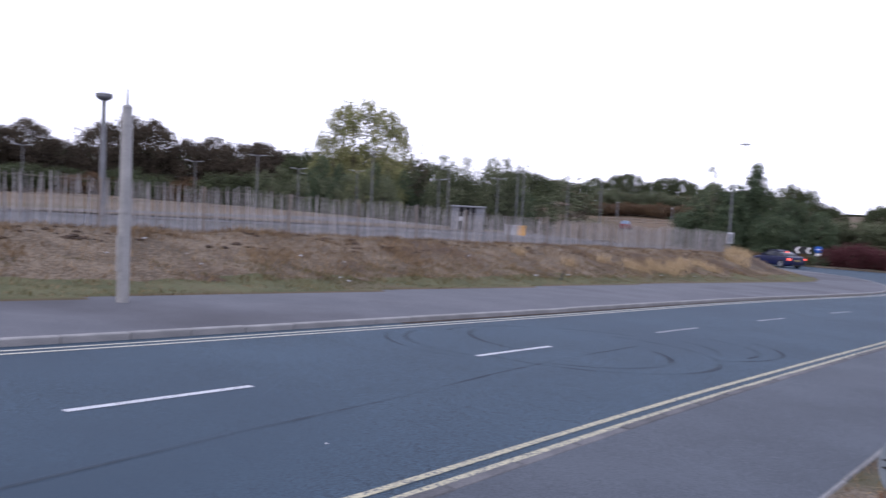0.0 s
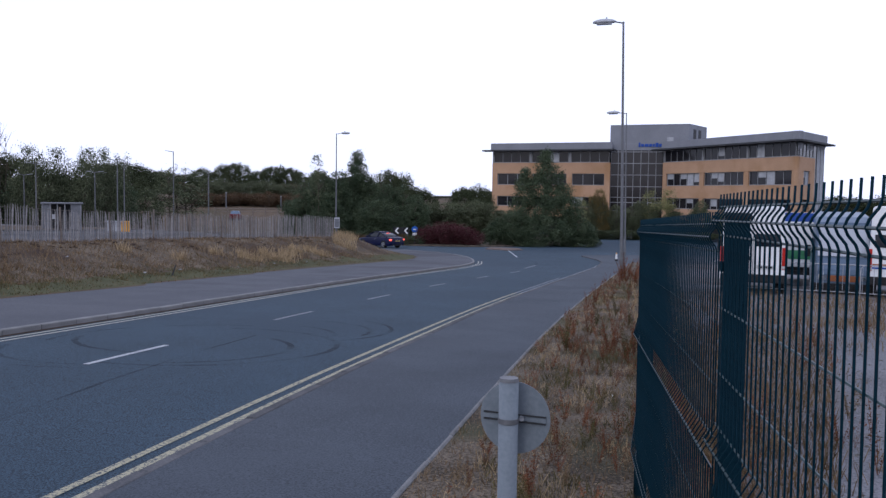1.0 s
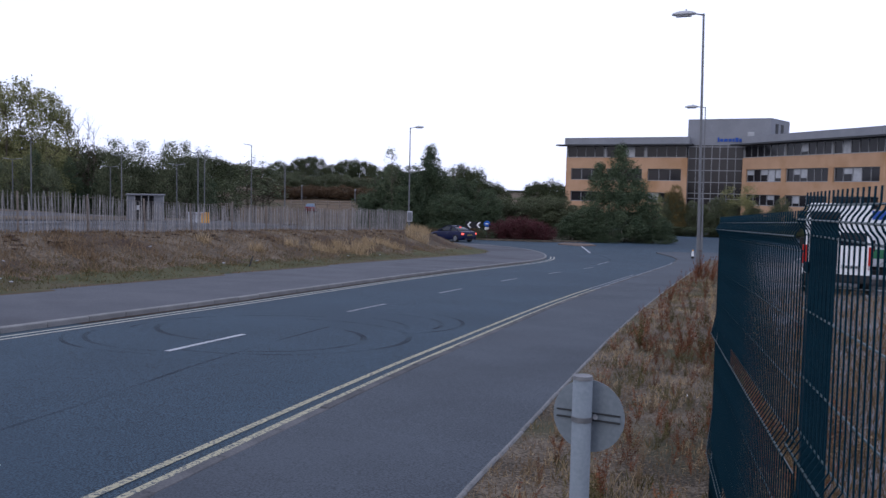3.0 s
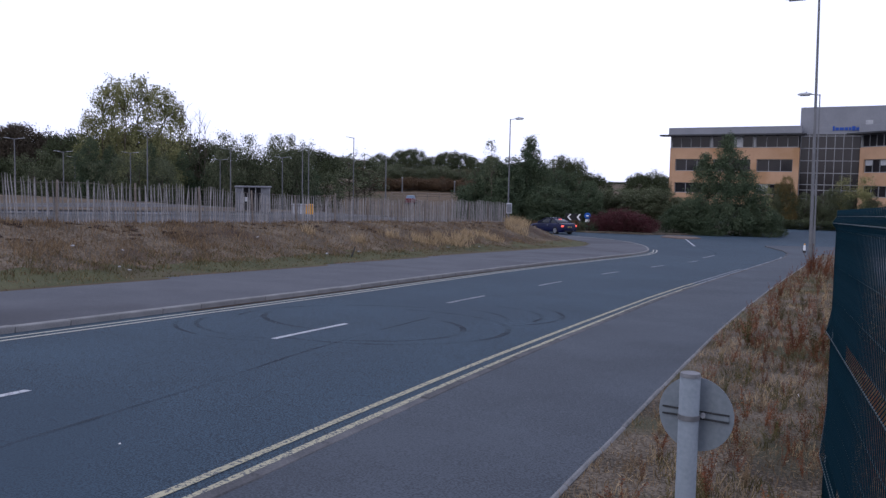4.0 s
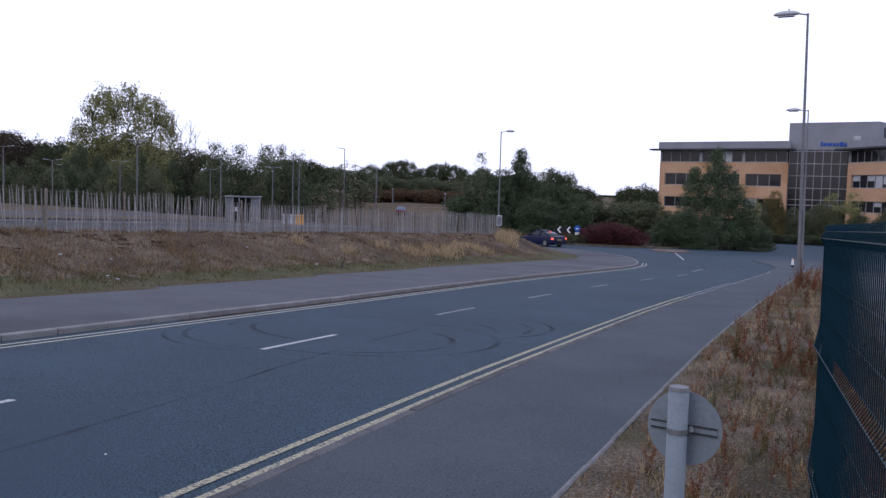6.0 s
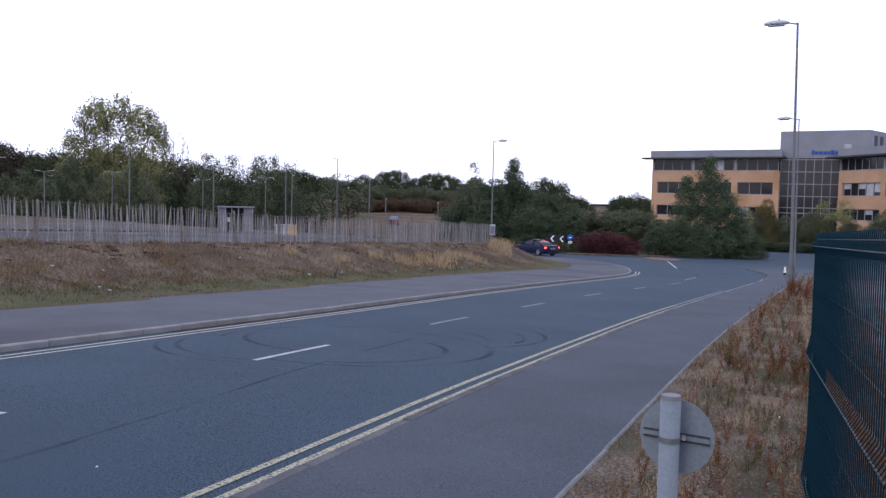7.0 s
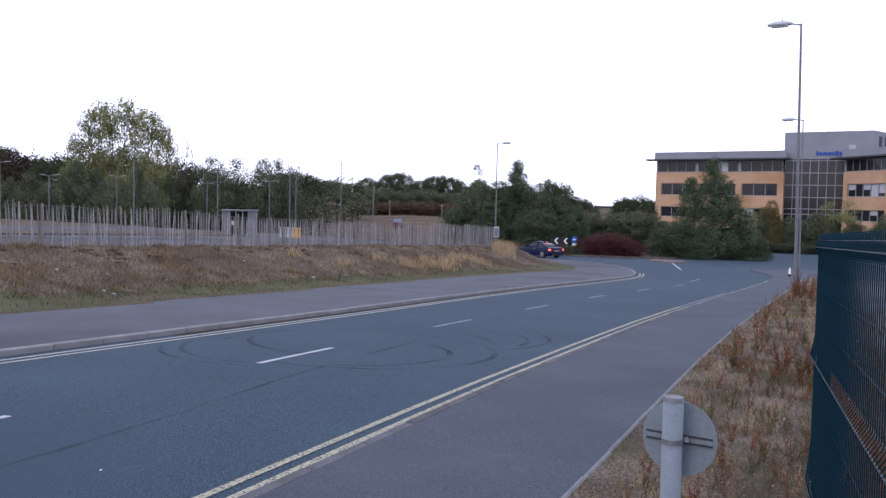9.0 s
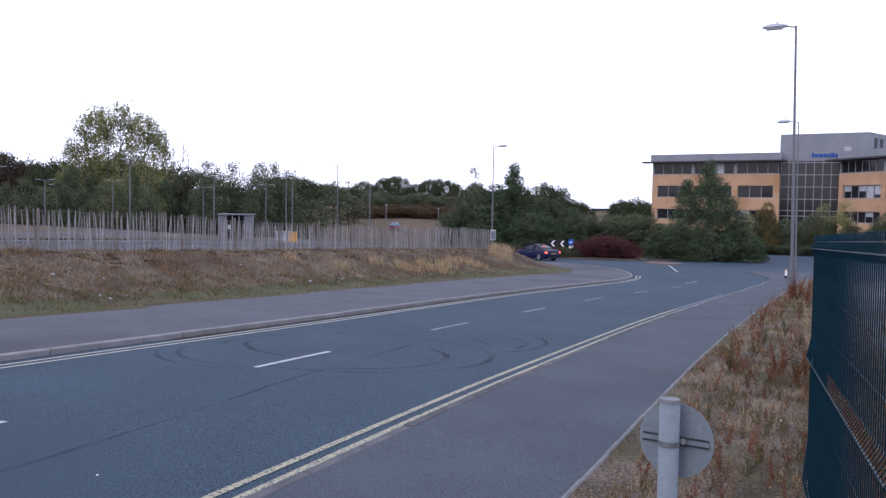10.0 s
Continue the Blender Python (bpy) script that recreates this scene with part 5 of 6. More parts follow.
for i, (x, y, z) in enumerate(verge_points(290, 2.6, 38, 1.25, 21, 0.0, 0.62, 0.35)):
    me = random.choice(WEEDS * 3 + [GREEN_WEED, GREEN_WEED, GREEN_WEED, STRAW_WEED])
    ob = new("weed", me)
    s = random.uniform(0.4, 1.1) * (1.15 if y > 12 else 0.7)
    ob.matrix_world = Matrix.Translation((x, y, z)) @ Matrix.Rotation(random.uniform(0, 6.28), 4, "Z") @ Matrix.Diagonal((s, s, s, 1))
    tagged(ob, "dry red-brown weed on the verge" if me in WEEDS else ("green leafy weed on the verge" if me is GREEN_WEED else "straw-coloured dead weed on the verge"), "weed", "verge weeds")
for i in range(26):
    x, y = random.uniform(0.8, 6), random.uniform(3.0, 18)
    ob = new("weed", random.choice(WEEDS))
    s = random.uniform(0.5, 1.1)
    ob.matrix_world = Matrix.Translation((x, y, land(x, y))) @ Matrix.Rotation(random.uniform(0, 6.28), 4, "Z") @ Matrix.Diagonal((s, s, s, 1))
    tagged(ob, "dry red-brown weed on the gravel yard", "weed", "yard weeds")
# a tuft of tall weeds round the foot of the lamp column
for i in range(9):
    x, y = polar(2.7, 34.2)
    x, y = x + random.uniform(-0.25, 0.6), y + random.uniform(-1.2, 0.3)
    ob = new("weed", random.choice(WEEDS))
    s = random.uniform(1.3, 2.1)
    ob.matrix_world = Matrix.Translation((x, y, land(x, y))) @ Matrix.Rotation(random.uniform(0, 6.28), 4, "Z") @ Matrix.Diagonal((s, s, s, 1))
    tagged(ob, "tall red-brown weed beside the lamp column", "weed", "verge weeds")


# ---- vehicles ----
def loft(sections, cap=True):
    """A smooth solid through rings of equal count."""
    bm = bmesh.new()
    rings = [[bm.verts.new(p) for p in s] for s in sections]
    n = len(rings[0])
    for a, b in zip(rings, rings[1:]):
        for i in range(n):
            bm.faces.new((a[i], a[(i + 1) % n], b[(i + 1) % n], b[i]))
    if cap:
        bm.faces.new(rings[0])
        bm.faces.new(rings[-1])
    bmesh.ops.recalc_face_normals(bm, faces=bm.faces)
    return bm


def ring(y, hw, z0, z1, tumble=0.0, r=0.12, n=5):
    """A rounded-box section across the car at y; the top leans in by tumble."""
    pts = []
    for cx, cz, a0 in ((1, 1, 0), (-1, 1, 90), (-1, 0, 180), (1, 0, 270)):
        for k in range(n):
            a = radians(a0 + 90 * k / (n - 1))
            w = hw - (tumble if cz else 0) - r
            pts.append((cx * w + r * math.cos(a), y, (z1 - r if cz else z0 + r) + r * math.sin(a)))
    return pts


def wheel(parent, x, y, r, w):
    side = 1 if x > 0 else -1
    t = part("wheel", bmesh.new(), RUBBER, parent)
    bm = rodded((x - w / 2, y, r), (x + w / 2, y, r), r, r, 24)
    bmesh.ops.bevel(bm, geom=[e for e in bm.edges if abs(e.verts[0].co.x - e.verts[1].co.x) < 1e-5], offset=0.02, segments=2, affect="EDGES")
    bm.to_mesh(t.data)
    bm.free()
    bm = rodded((x + side * (w / 2 - 0.02), y, r), (x + side * (w / 2 + 0.008), y, r), r * 0.68, r * 0.64, 20)
    rim = part("rim", bm, ALLOY, t)
    for k in range(5):
        a = 6.283 * k / 5
        part("spoke_gap", rodded((x + side * (w / 2 + 0.006), y + r * 0.42 * math.cos(a), r + r * 0.42 * math.sin(a)), (x + side * (w / 2 + 0.011), y + r * 0.42 * math.cos(a), r + r * 0.42 * math.sin(a)), r * 0.14, None, 8), BLACK, t)
    return rim


def quad_part(name, pts, mat, parent, thick=0.012, label=""):
    """A thin panel through four corners, thickened along its normal."""
    p = [Vector(q) for q in pts]
    n = (p[1] - p[0]).cross(p[2] - p[0]).normalized() * thick
    bm = bmesh.new()
    a = [bm.verts.new(q + n) for q in p]
    b = [bm.verts.new(q - n) for q in p]
    bm.faces.new(a)
    bm.faces.new(b[::-1])
    for i in range(len(p)):
        j = (i + 1) % len(p)
        bm.faces.new((a[i], b[i], b[j], a[j]))
    bmesh.ops.recalc_face_normals(bm, faces=bm.faces)
    return part(name, bm, mat, parent, label)


def coupe(m):
    """A dark blue two-door car; its tail faces -y."""
    car = thing("car", m, "dark blue two-door car turning into the side road", "car")
    body = [ring(-2.28, 0.72, 0.36, 0.86, 0.06), ring(-2.22, 0.83, 0.26, 0.93, 0.08), ring(-1.95, 0.885, 0.2, 0.965, 0.1), ring(-1.3, 0.9, 0.19, 0.96, 0.1), ring(-0.2, 0.89, 0.19, 0.93, 0.1), ring(0.9, 0.89, 0.19, 0.9, 0.1), ring(1.7, 0.88, 0.2, 0.8, 0.12), ring(2.15, 0.8, 0.24, 0.7, 0.12), ring(2.32, 0.62, 0.34, 0.6, 0.1)]
    part("body", loft(body), BLUEPAINT, car, smooth=True)
    top = [ring(-1.72, 0.66, 0.86, 0.95, 0.02, 0.04), ring(-1.2, 0.71, 0.86, 1.2, 0.16, 0.08), ring(-0.75, 0.73, 0.86, 1.33, 0.2, 0.1), ring(-0.1, 0.74, 0.86, 1.38, 0.21, 0.1), ring(0.35, 0.74, 0.86, 1.34, 0.2, 0.1), ring(1.15, 0.7, 0.84, 0.92, 0.03, 0.04)]
    cabin = part("cabin", loft(top), CARGLASS, car, smooth=True)
    roof = [ring(-0.82, 0.53, 1.3, 1.345, 0.06, 0.02), ring(-0.5, 0.55, 1.35, 1.385, 0.06, 0.015), ring(-0.1, 0.56, 1.365, 1.4, 0.06, 0.015), ring(0.3, 0.54, 1.33, 1.37, 0.06, 0.015)]
    part("roof", loft(roof), BLUEPAINT, car, smooth=True)
    for s in (-1, 1):
        part("roof_pillar", rodded((s * 0.54, -0.8, 1.31), (s * 0.75, -1.68, 0.95), 0.035, 0.05, 8), BLUEPAINT, car)
        part("roof_pillar", rodded((s * 0.55, 0.3, 1.33), (s * 0.74, 1.12, 0.9), 0.03, 0.035, 8), BLUEPAINT, car)
        part("roof_pillar", rodded((s * 0.55, -0.45, 1.35), (s * 0.78, -0.5, 0.94), 0.03, 0.035, 8), BLUEPAINT, car)
        light = part("tail_light", boxed(min(s * 0.44, s * 0.83), max(s * 0.44, s * 0.83), -2.27, -2.1, 0.68, 0.83, 0.03), TAIL, car, "glowing red tail light")
        part("lens_edge", boxed(min(s * 0.42, s * 0.84), max(s * 0.42, s * 0.84), -2.25, -2.12, 0.655, 0.68, 0.008), REDLENS, light)
        mir = part("door_mirror", boxed(min(s * 0.86, s * 1.03), max(s * 0.86, s * 1.03), 0.62, 0.75, 0.9, 1.03, 0.03), BLUEPAINT, car)
        part("door_handle", boxed(min(s * 0.885, s * 0.91), max(s * 0.885, s * 0.91), -0.45, -0.25, 0.76, 0.79, 0.006), CHROME, car)
        part("exhaust", rodded((s * 0.42, -2.3, 0.3), (s * 0.42, -2.1, 0.3), 0.04, 0.04, 10), CHROME, car)
        for y in (-1.38, 1.38):
            wheel(car, s * 0.78, y, 0.33, 0.23)
    part("high_brake_light", boxed(-0.16, 0.16, -1.06, -1.0, 1.27, 1.3, 0.008), TAIL, car, "glowing red high-level brake light")
    plate = part("number_plate", boxed(-0.24, 0.24, -2.31, -2.27, 0.6, 0.7, 0.006), PLATE, car, "yellow rear plate")
    for i in range(7):
        part("plate_bar", boxed(-0.21 + i * 0.062, -0.17 + i * 0.062, -2.316, -2.309, 0.62, 0.68), BLACK, plate)
    part("bumper_trim", boxed(-0.66, 0.66, -2.3, -2.24, 0.4, 0.43, 0.008), BLACK, car)
    part("diffuser", boxed(-0.55, 0.55, -2.27, -2.1, 0.22, 0.34, 0.03), BLACK, car)
    part("badge", rodded((0, -2.25, 0.86), (0, -2.27, 0.86), 0.04, 0.04, 12), CHROME, car)
    part("aerial", boxed(-0.02, 0.02, -0.78, -0.62, 1.37, 1.43, 0.01), BLUEPAINT, car)
    return car


cx, cy = polar(18.75, 76)
coupe(Matrix.Translation((cx, cy, gz(cy) + 0.006)) @ Matrix.Rotation(radians(60), 4, "Z"))


def van(m, label, length=5.6, width=2.0, height=2.55, high_light=True, paint=WHITE, rear_window=True, bars=()):
    """A panel van, tail towards -y."""
    v = thing("van", m, label, "van", "parked vans")
    h = width / 2
    sec = [ring(-length / 2, h - 0.03, 0.5, height - 0.03, 0.1, 0.08), ring(-length / 2 + 0.12, h, 0.42, height, 0.1, 0.12), ring(length / 2 - 2.0, h, 0.42, height, 0.1, 0.12), ring(length / 2 - 1.3, h, 0.42, height - 0.15, 0.14, 0.12), ring(length / 2 - 0.75, h - 0.02, 0.42, 1.35, 0.12, 0.12), ring(length / 2 - 0.1, h - 0.08, 0.42, 1.05, 0.1, 0.12), ring(length / 2, h - 0.2, 0.5, 0.9, 0.08, 0.1)]
    part("body", loft(sec), paint, v, smooth=False)
    y = -length / 2 - 0.012
    if rear_window:
        for s in (-1, 1):
            part("rear_window", boxed(min(s * 0.06, s * (h - 0.2)), max(s * 0.06, s * (h - 0.2)), y - 0.012, y + 0.02, height * 0.55, height * 0.69, 0.02), CARGLASS, v)
    part("door_seam", boxed(-0.008, 0.008, y - 0.006, y + 0.02, 0.6, height - 0.15), BLACK, v)
    part("door_handle", boxed(-0.42, -0.08, y - 0.03, y + 0.01, 1.12, 1.25, 0.015), BLACK, v)
    part("bumper", boxed(-h + 0.03, h - 0.03, y - 0.1, y + 0.15, 0.42, 0.68, 0.04), BLACK, v)
    pl = part("number_plate", boxed(0.12, 0.64, y - 0.016, y + 0.01, 0.86, 0.97, 0.004), BLIND, v)
    for i in range(6):
        part("plate_bar", boxed(0.17 + i * 0.072, 0.215 + i * 0.072, y - 0.02, y - 0.014, 0.885, 0.945), BLACK, pl)
    for s in (-1, 1):
        z0, z1 = (0.85, 1.55)
        lamp = part("tail_light", boxed(min(s * (h - 0.14), s * (h - 0.01)), max(s * (h - 0.14), s * (h - 0.01)), y - 0.02, y + 0.1, z0, z1, 0.02), REDLENS, v)
        part("reverse_lens", boxed(min(s * (h - 0.135), s * (h - 0.015)), max(s * (h - 0.135), s * (h - 0.015)), y - 0.025, y + 0.02, z0 + 0.02, z0 + 0.12, 0.01), BLIND, lamp)
        part("door_mirror", boxed(min(s * (h + 0.02), s * (h + 0.22)), max(s * (h + 0.02), s * (h + 0.22)), length / 2 - 1.3, length / 2 - 1.12, 1.35, 1.75, 0.03), BLACK, v)
        part("side_window", boxed(min(s * (h - 0.05), s * (h - 0.012)), max(s * (h - 0.05), s * (h - 0.012)), length / 2 - 2.1, length / 2 - 1.35, 1.45, 2.0, 0.02), CARGLASS, v)
        for yy in (-length / 2 + 1.15, length / 2 - 1.0):
            wheel(v, s * (h - 0.13), yy, 0.34, 0.22)
    quad_part("windscreen", [(-h + 0.25, length / 2 - 1.22, height - 0.28), (h - 0.25, length / 2 - 1.22, height - 0.28), (h - 0.2, length / 2 - 0.78, 1.42), (-h + 0.2, length / 2 - 0.78, 1.42)], SCREEN, v, 0.03)
    for x0, x1, z0, z1, mt in bars:
        part("livery_bar", boxed(x0, x1, y - 0.008, y + 0.01, z0, z1), mt, v)
    return v


def park(az, r, heading):
    x, y = polar(az, r)
    return Matrix.Translation((x, y, land(x, y))) @ Matrix.Rotation(radians(heading), 4, "Z") @ Matrix.Rotation(-0.04, 4, "X")


van(park(-5.4, 31.6, -5), "white panel van with dark rear windows parked in the yard", height=2.85)
van(park(-13.75, 32.8, -13), "white panel van with lettered rear doors parked in the yard", height=2.9, bars=((-0.85, -0.1, 1.02, 1.08, RUST), (-0.85, -0.1, 0.92, 0.98, BLUEBAND), (0.1, 0.85, 1.02, 1.08, GREENBAND)))
facing = van(park(-10.45, 34.0, 172), "blue-grey van facing the fence with bright windscreen", height=2.7, paint=GREYBLUE, rear_window=False)
part("grille", boxed(-0.5, 0.5, 2.76, 2.83, 0.66, 0.86, 0.02), RUST, facing, "orange-brown front panel")
for s in (-1, 1):
    part("headlight", boxed(min(s * 0.5, s * 0.78), max(s * 0.5, s * 0.78), 2.66, 2.8, 0.68, 0.88, 0.03), BLIND, facing)
part("front_bumper", boxed(-0.92, 0.92, 2.62, 2.86, 0.38, 0.6, 0.04), BLACK, facing)

def box_body(m):
    v = thing("box_truck", m, "white box truck with blue top band and green stripe", "box truck", "parked vans")
    part("box_body", boxed(-1.15, 1.15, -2.4, 2.6, 0.75, 2.85, 0.03), WHITE, v)
    part("blue_band", boxed(-1.158, 1.158, -2.41, 2.61, 2.5, 2.84, 0.01), BLUEBAND, v)
    part("green_band", boxed(-1.158, 1.158, -2.408, 2.608, 1.05, 1.4, 0.01), GREENBAND, v)
    part("chassis", boxed(-0.9, 0.9, -2.3, 4.2, 0.5, 0.75, 0.02), BLACK, v)
    part("cab", loft([ring(2.7, 1.0, 0.5, 2.2, 0.1), ring(3.6, 1.0, 0.5, 2.15, 0.12), ring(4.3, 0.98, 0.5, 1.3, 0.06)]), WHITE, v)
    part("rear_bar", boxed(-1.1, 1.1, -2.5, -2.35, 0.45, 0.62, 0.02), BLACK, v)
    for s in (-1, 1):
        for yy in (-1.3, 3.4):
            wheel(v, s * 0.92, yy, 0.42, 0.26)
    return v


box_body(park(-8.35, 38.0, -8))


def barrier(m):
    """A crowd barrier of bent tube with upright bars and flat feet."""
    b = thing("crowd_barrier", m, "galvanised steel crowd barrier in the yard", "barrier", "crowd barriers")
    v, f = tube([Vector(p) for p in ((-1.1, 0, 0.02), (-1.1, 0, 0.95), (-1.0, 0, 1.05), (1.0, 0, 1.05), (1.1, 0, 0.95), (1.1, 0, 0.02))], 0.019, 6)
    mesh_ob("frame", v, f, STEEL, b)
    v, f = tube([Vector((-1.1, 0, 0.2)), Vector((1.1, 0, 0.2))], 0.014, 6)
    mesh_ob("bottom_rail", v, f, STEEL, b)
    for i in range(11):
        x = -0.92 + i * 0.184
        part("bar", rodded((x, 0, 0.2), (x, 0, 1.05), 0.008, None, 5), STEEL, b)
    for s in (-1, 1):
        part("foot", boxed(s * 1.0 - 0.02, s * 1.0 + 0.02, -0.3, 0.3, 0, 0.03, 0.005), STEEL, b)
    return b


first = barrier(park(-5.2, 29.2, -5))
for az, r, hd in ((-9.9, 29.0, -8), (-13.8, 28.6, -14)):
    x, y = polar(az, r)
    copy_thing(first, Matrix.Translation((x, y, land(x, y))) @ Matrix.Rotation(radians(hd), 4, "Z"))


# ---- street lamps ----
def street_lamp(x, y, z, height, arm, heading, label, r=0.075, group="street lamps", lean=0.0):
    """A tapered steel column with a short arm and a flat lantern."""
    ob = thing("street_lamp", Matrix.Translation((x, y, z)) @ Matrix.Rotation(-lean, 4, "Y") @ Matrix.Rotation(heading, 4, "Z"), label, "street lamp", group)
    bm = rodded((0, 0, -0.2), (0, 0, 1.6), r * 1.2, r * 1.2, 12)
    rod(bm, (0, 0, 1.6), (0, 0, 1.75), r * 1.2, r, 12)
    part("base_section", bm, POLE, ob)
    part("column", rodded((0, 0, 1.7), (0, 0, height), r, r * 0.62, 12), POLE, ob)
    part("service_door", boxed(-0.05, 0.05, -r * 1.42, -r * 1.2, 0.5, 1.1, 0.004), POLE, ob)
    if arm:
        part("arm", rodded((0.04, 0, height - 0.06), (-arm, 0, height + 0.02), 0.03, 0.025, 8), POLE, ob)
        bm = bmesh.new()
        bmesh.ops.create_uvsphere(bm, u_segments=16, v_segments=8, radius=1, matrix=Matrix.Translation((-arm - 0.38, 0, height + 0.03)) @ Matrix.Diagonal((0.46, 0.17, 0.12, 1)))
        for v in bm.verts:
            v.co.z = max(v.co.z, height - 0.03)
        lan = part("lantern", bm, STEEL, ob, smooth=False)
        part("lens", boxed(-arm - 0.68, -arm - 0.1, -0.11, 0.11, height - 0.075, height - 0.03, 0.02), BLIND, lan)
        part("photocell", rodded((-arm - 0.3, 0, height + 0.13), (-arm - 0.3, 0, height + 0.21), 0.035, 0.03, 8), STEEL, lan)
    return ob


lx, ly = polar(2.68, 34.5)
street_lamp(lx, ly, gz(ly) + 0.1, 10.1, 0.35, 0.0, "tall grey steel street lamp beside the footway", 0.062, lean=0.018)
lx, ly = polar(2.5, 60)
street_lamp(lx, ly, gz(ly) + 0.1, 10.0, 0.5, 0.0, "grey steel street lamp at the roundabout corner", 0.056, lean=0.014)
lx, ly = polar(21.7, 79)
street_lamp(lx, ly, gz(ly), 10.2, 0.5, math.pi, "grey steel street lamp beyond the paling fence", 0.07)
post = thing("camera_post", Matrix.Translation((-13.12, 7.4, gz(7.4) + 0.1)), "grey steel post with a slim top fitting behind the pavement", "post")
part("base_section", rodded((0, 0, -0.2), (0, 0, 1.5), 0.1, 0.1, 14), PALEPOLE, post)
part("column", rodded((0, 0, 1.5), (0, 0, 3.2), 0.095, 0.085, 14), PALEPOLE, post)
part("collar", rodded((0, 0, 1.47), (0, 0, 1.53), 0.108, None, 14), PALEPOLE, post)
part("cap", rodded((0, 0, 3.2), (0, 0, 3.24), 0.095, 0.07, 14), PALEPOLE, post)
part("top_fitting", rodded((0, 0, 3.23), (0, 0, 3.5), 0.04, 0.025, 10), STEEL, post)
part("service_door", boxed(-0.05, 0.05, -0.112, -0.098, 0.5, 1.1, 0.004), PALEPOLE, post)

# a lamp with a bowl head on the service road
x, y = polar(62.0, 36)
z = land(x, y)
h = 36 * math.tan(radians(5.0)) + 1.82 - z
bowl = thing("bowl_lamp", Matrix.Translation((x, y, z)), "grey lamp column with a shallow bowl head by the service road", "street lamp")
part("column", rodded((0, 0, -0.2), (0, 0, h - 0.1), 0.12, 0.09, 12), POLE, bowl)
bm = bmesh.new()
bmesh.ops.create_uvsphere(bm, u_segments=18, v_segments=9, radius=1, matrix=Matrix.Translation((0, 0, h)) @ Matrix.Diagonal((0.34, 0.34, 0.2, 1)))
for v in bm.verts:
    v.co.z = min(v.co.z, h + 0.06)
head = part("bowl", bm, POLE, bowl)
part("lid", rodded((0, 0, h + 0.06), (0, 0, h + 0.13), 0.36, 0.22, 18), STEEL, head)


# double-headed car park lamps on the plateau
def park_lamp(az, r, top, label, arms):
    x, y = polar(az, r)
    z = land(x, y)
    h = r * math.tan(radians(top)) + 1.82 - z
    ob = thing("car_park_lamp", Matrix.Translation((x, y, z)), label, "car park lamp", "car park lamps")
    part("column", rodded((0, 0, -0.1), (0, 0, h), 0.065, 0.045, 8), POLE, ob)
    a = radians(az)
    for s in arms:
        e = Vector((math.cos(a) * s * 1.0, math.sin(a) * s * 1.0, h + 0.1))
        part("arm", rodded((0, 0, h - 0.05), (e.x * 0.5, e.y * 0.5, h + 0.03), 0.035, None, 6), POLE, ob)
        bm = boxed(-0.27, 0.27, -0.1, 0.1, -0.025, 0.025, 0.015)
        bmesh.ops.transform(bm, matrix=Matrix.Translation((e.x * 0.6, e.y * 0.6, h + 0.05)) @ Matrix.Rotation(a, 4, "Z") @ Matrix.Rotation(-0.12 * s, 4, "Y"), verts=bm.verts)
        part("lamp_head", bm, STEEL, ob)
    return ob


for az, r, top, arms in ((49.95, 92, 1.2, (-1, 1)), (49.3, 112, 0.9, (-1, 1)), (46.1, 98, 1.25, (-1, 1)), (45.1, 84, 2.6, (-1, 1)), (40.65, 100, 0.95, (-1, 1)), (40.0, 84, 1.65, (-1, 1)), (36.7, 95, 1.2, (-1, 1)), (35.4, 88, 2.15, ()), (35.0, 92, 2.0, (-1,)), (32.05, 96, 2.6, (-1,)), (56.5, 96, 1.3, (-1, 1)), (66.5, 84, 1.7, (-1, 1)), (52.6, 86, 1.9, (-1, 1))):
    park_lamp(az, r, top, "grey car park lamp with two flat heads" if len(arms) == 2 else "grey car park lamp on a slim column", arms)
for az, r, top in ((29.9, 150, 1.35), (28.8, 165, 0.0), (25.3, 165, -0.2), (22.7, 140, 0.9)):
    x, y = polar(az, r)
    h = r * math.tan(radians(top)) + 1.82 - land(x, y)
    ob = thing("field_post", Matrix.Translation((x, y, land(x, y))), "slim grey post in the far field", "post", "field posts")
    part("shaft", rodded((0, 0, -0.1), (0, 0, h), 0.13, 0.1, 8), POLE, ob)
    part("cap", rodded((0, 0, h), (0, 0, h + 0.15), 0.15, 0.12, 8), STEEL, ob)


# ---- round sign seen from behind, on a grey post in the verge ----
sx_, sy_ = polar(9.9, 3.3)
sz_ = land(sx_, sy_)
sign = thing("cycle_path_sign", Matrix.Translation((sx_, sy_, sz_)) @ Matrix.Rotation(radians(9.9), 4, "Z"), "round sign seen from behind on a grey post", "road sign")
ph = 1.82 - 3.3 * math.tan(radians(12.0)) - sz_
part("post", rodded((0, 0, -0.2), (0, 0, ph - 0.012), 0.038, None, 28), SIGNBACK, sign, "", False).data.shade_smooth()
part("post_cap", rodded((0, 0, ph - 0.014), (0, 0, ph), 0.0395, 0.036, 28), POLE, sign)
turn = Matrix.Translation((0.026, 0.062, ph - 0.172)) @ Matrix.Rotation(radians(-17), 4, "Z")
bm = rodded((0, 0.0, 0), (0, 0.004, 0), 0.144, None, 48)
bmesh.ops.transform(bm, matrix=turn, verts=bm.verts)
disc = part("sign_disc", bm, SIGNBACK, sign, "grey aluminium back of the disc")
bm = rodded((0, 0.0045, 0), (0, 0.006, 0), 0.141, None, 48)
bmesh.ops.transform(bm, matrix=turn, verts=bm.verts)
part("sign_face", bm, SIGNBLUE, disc)
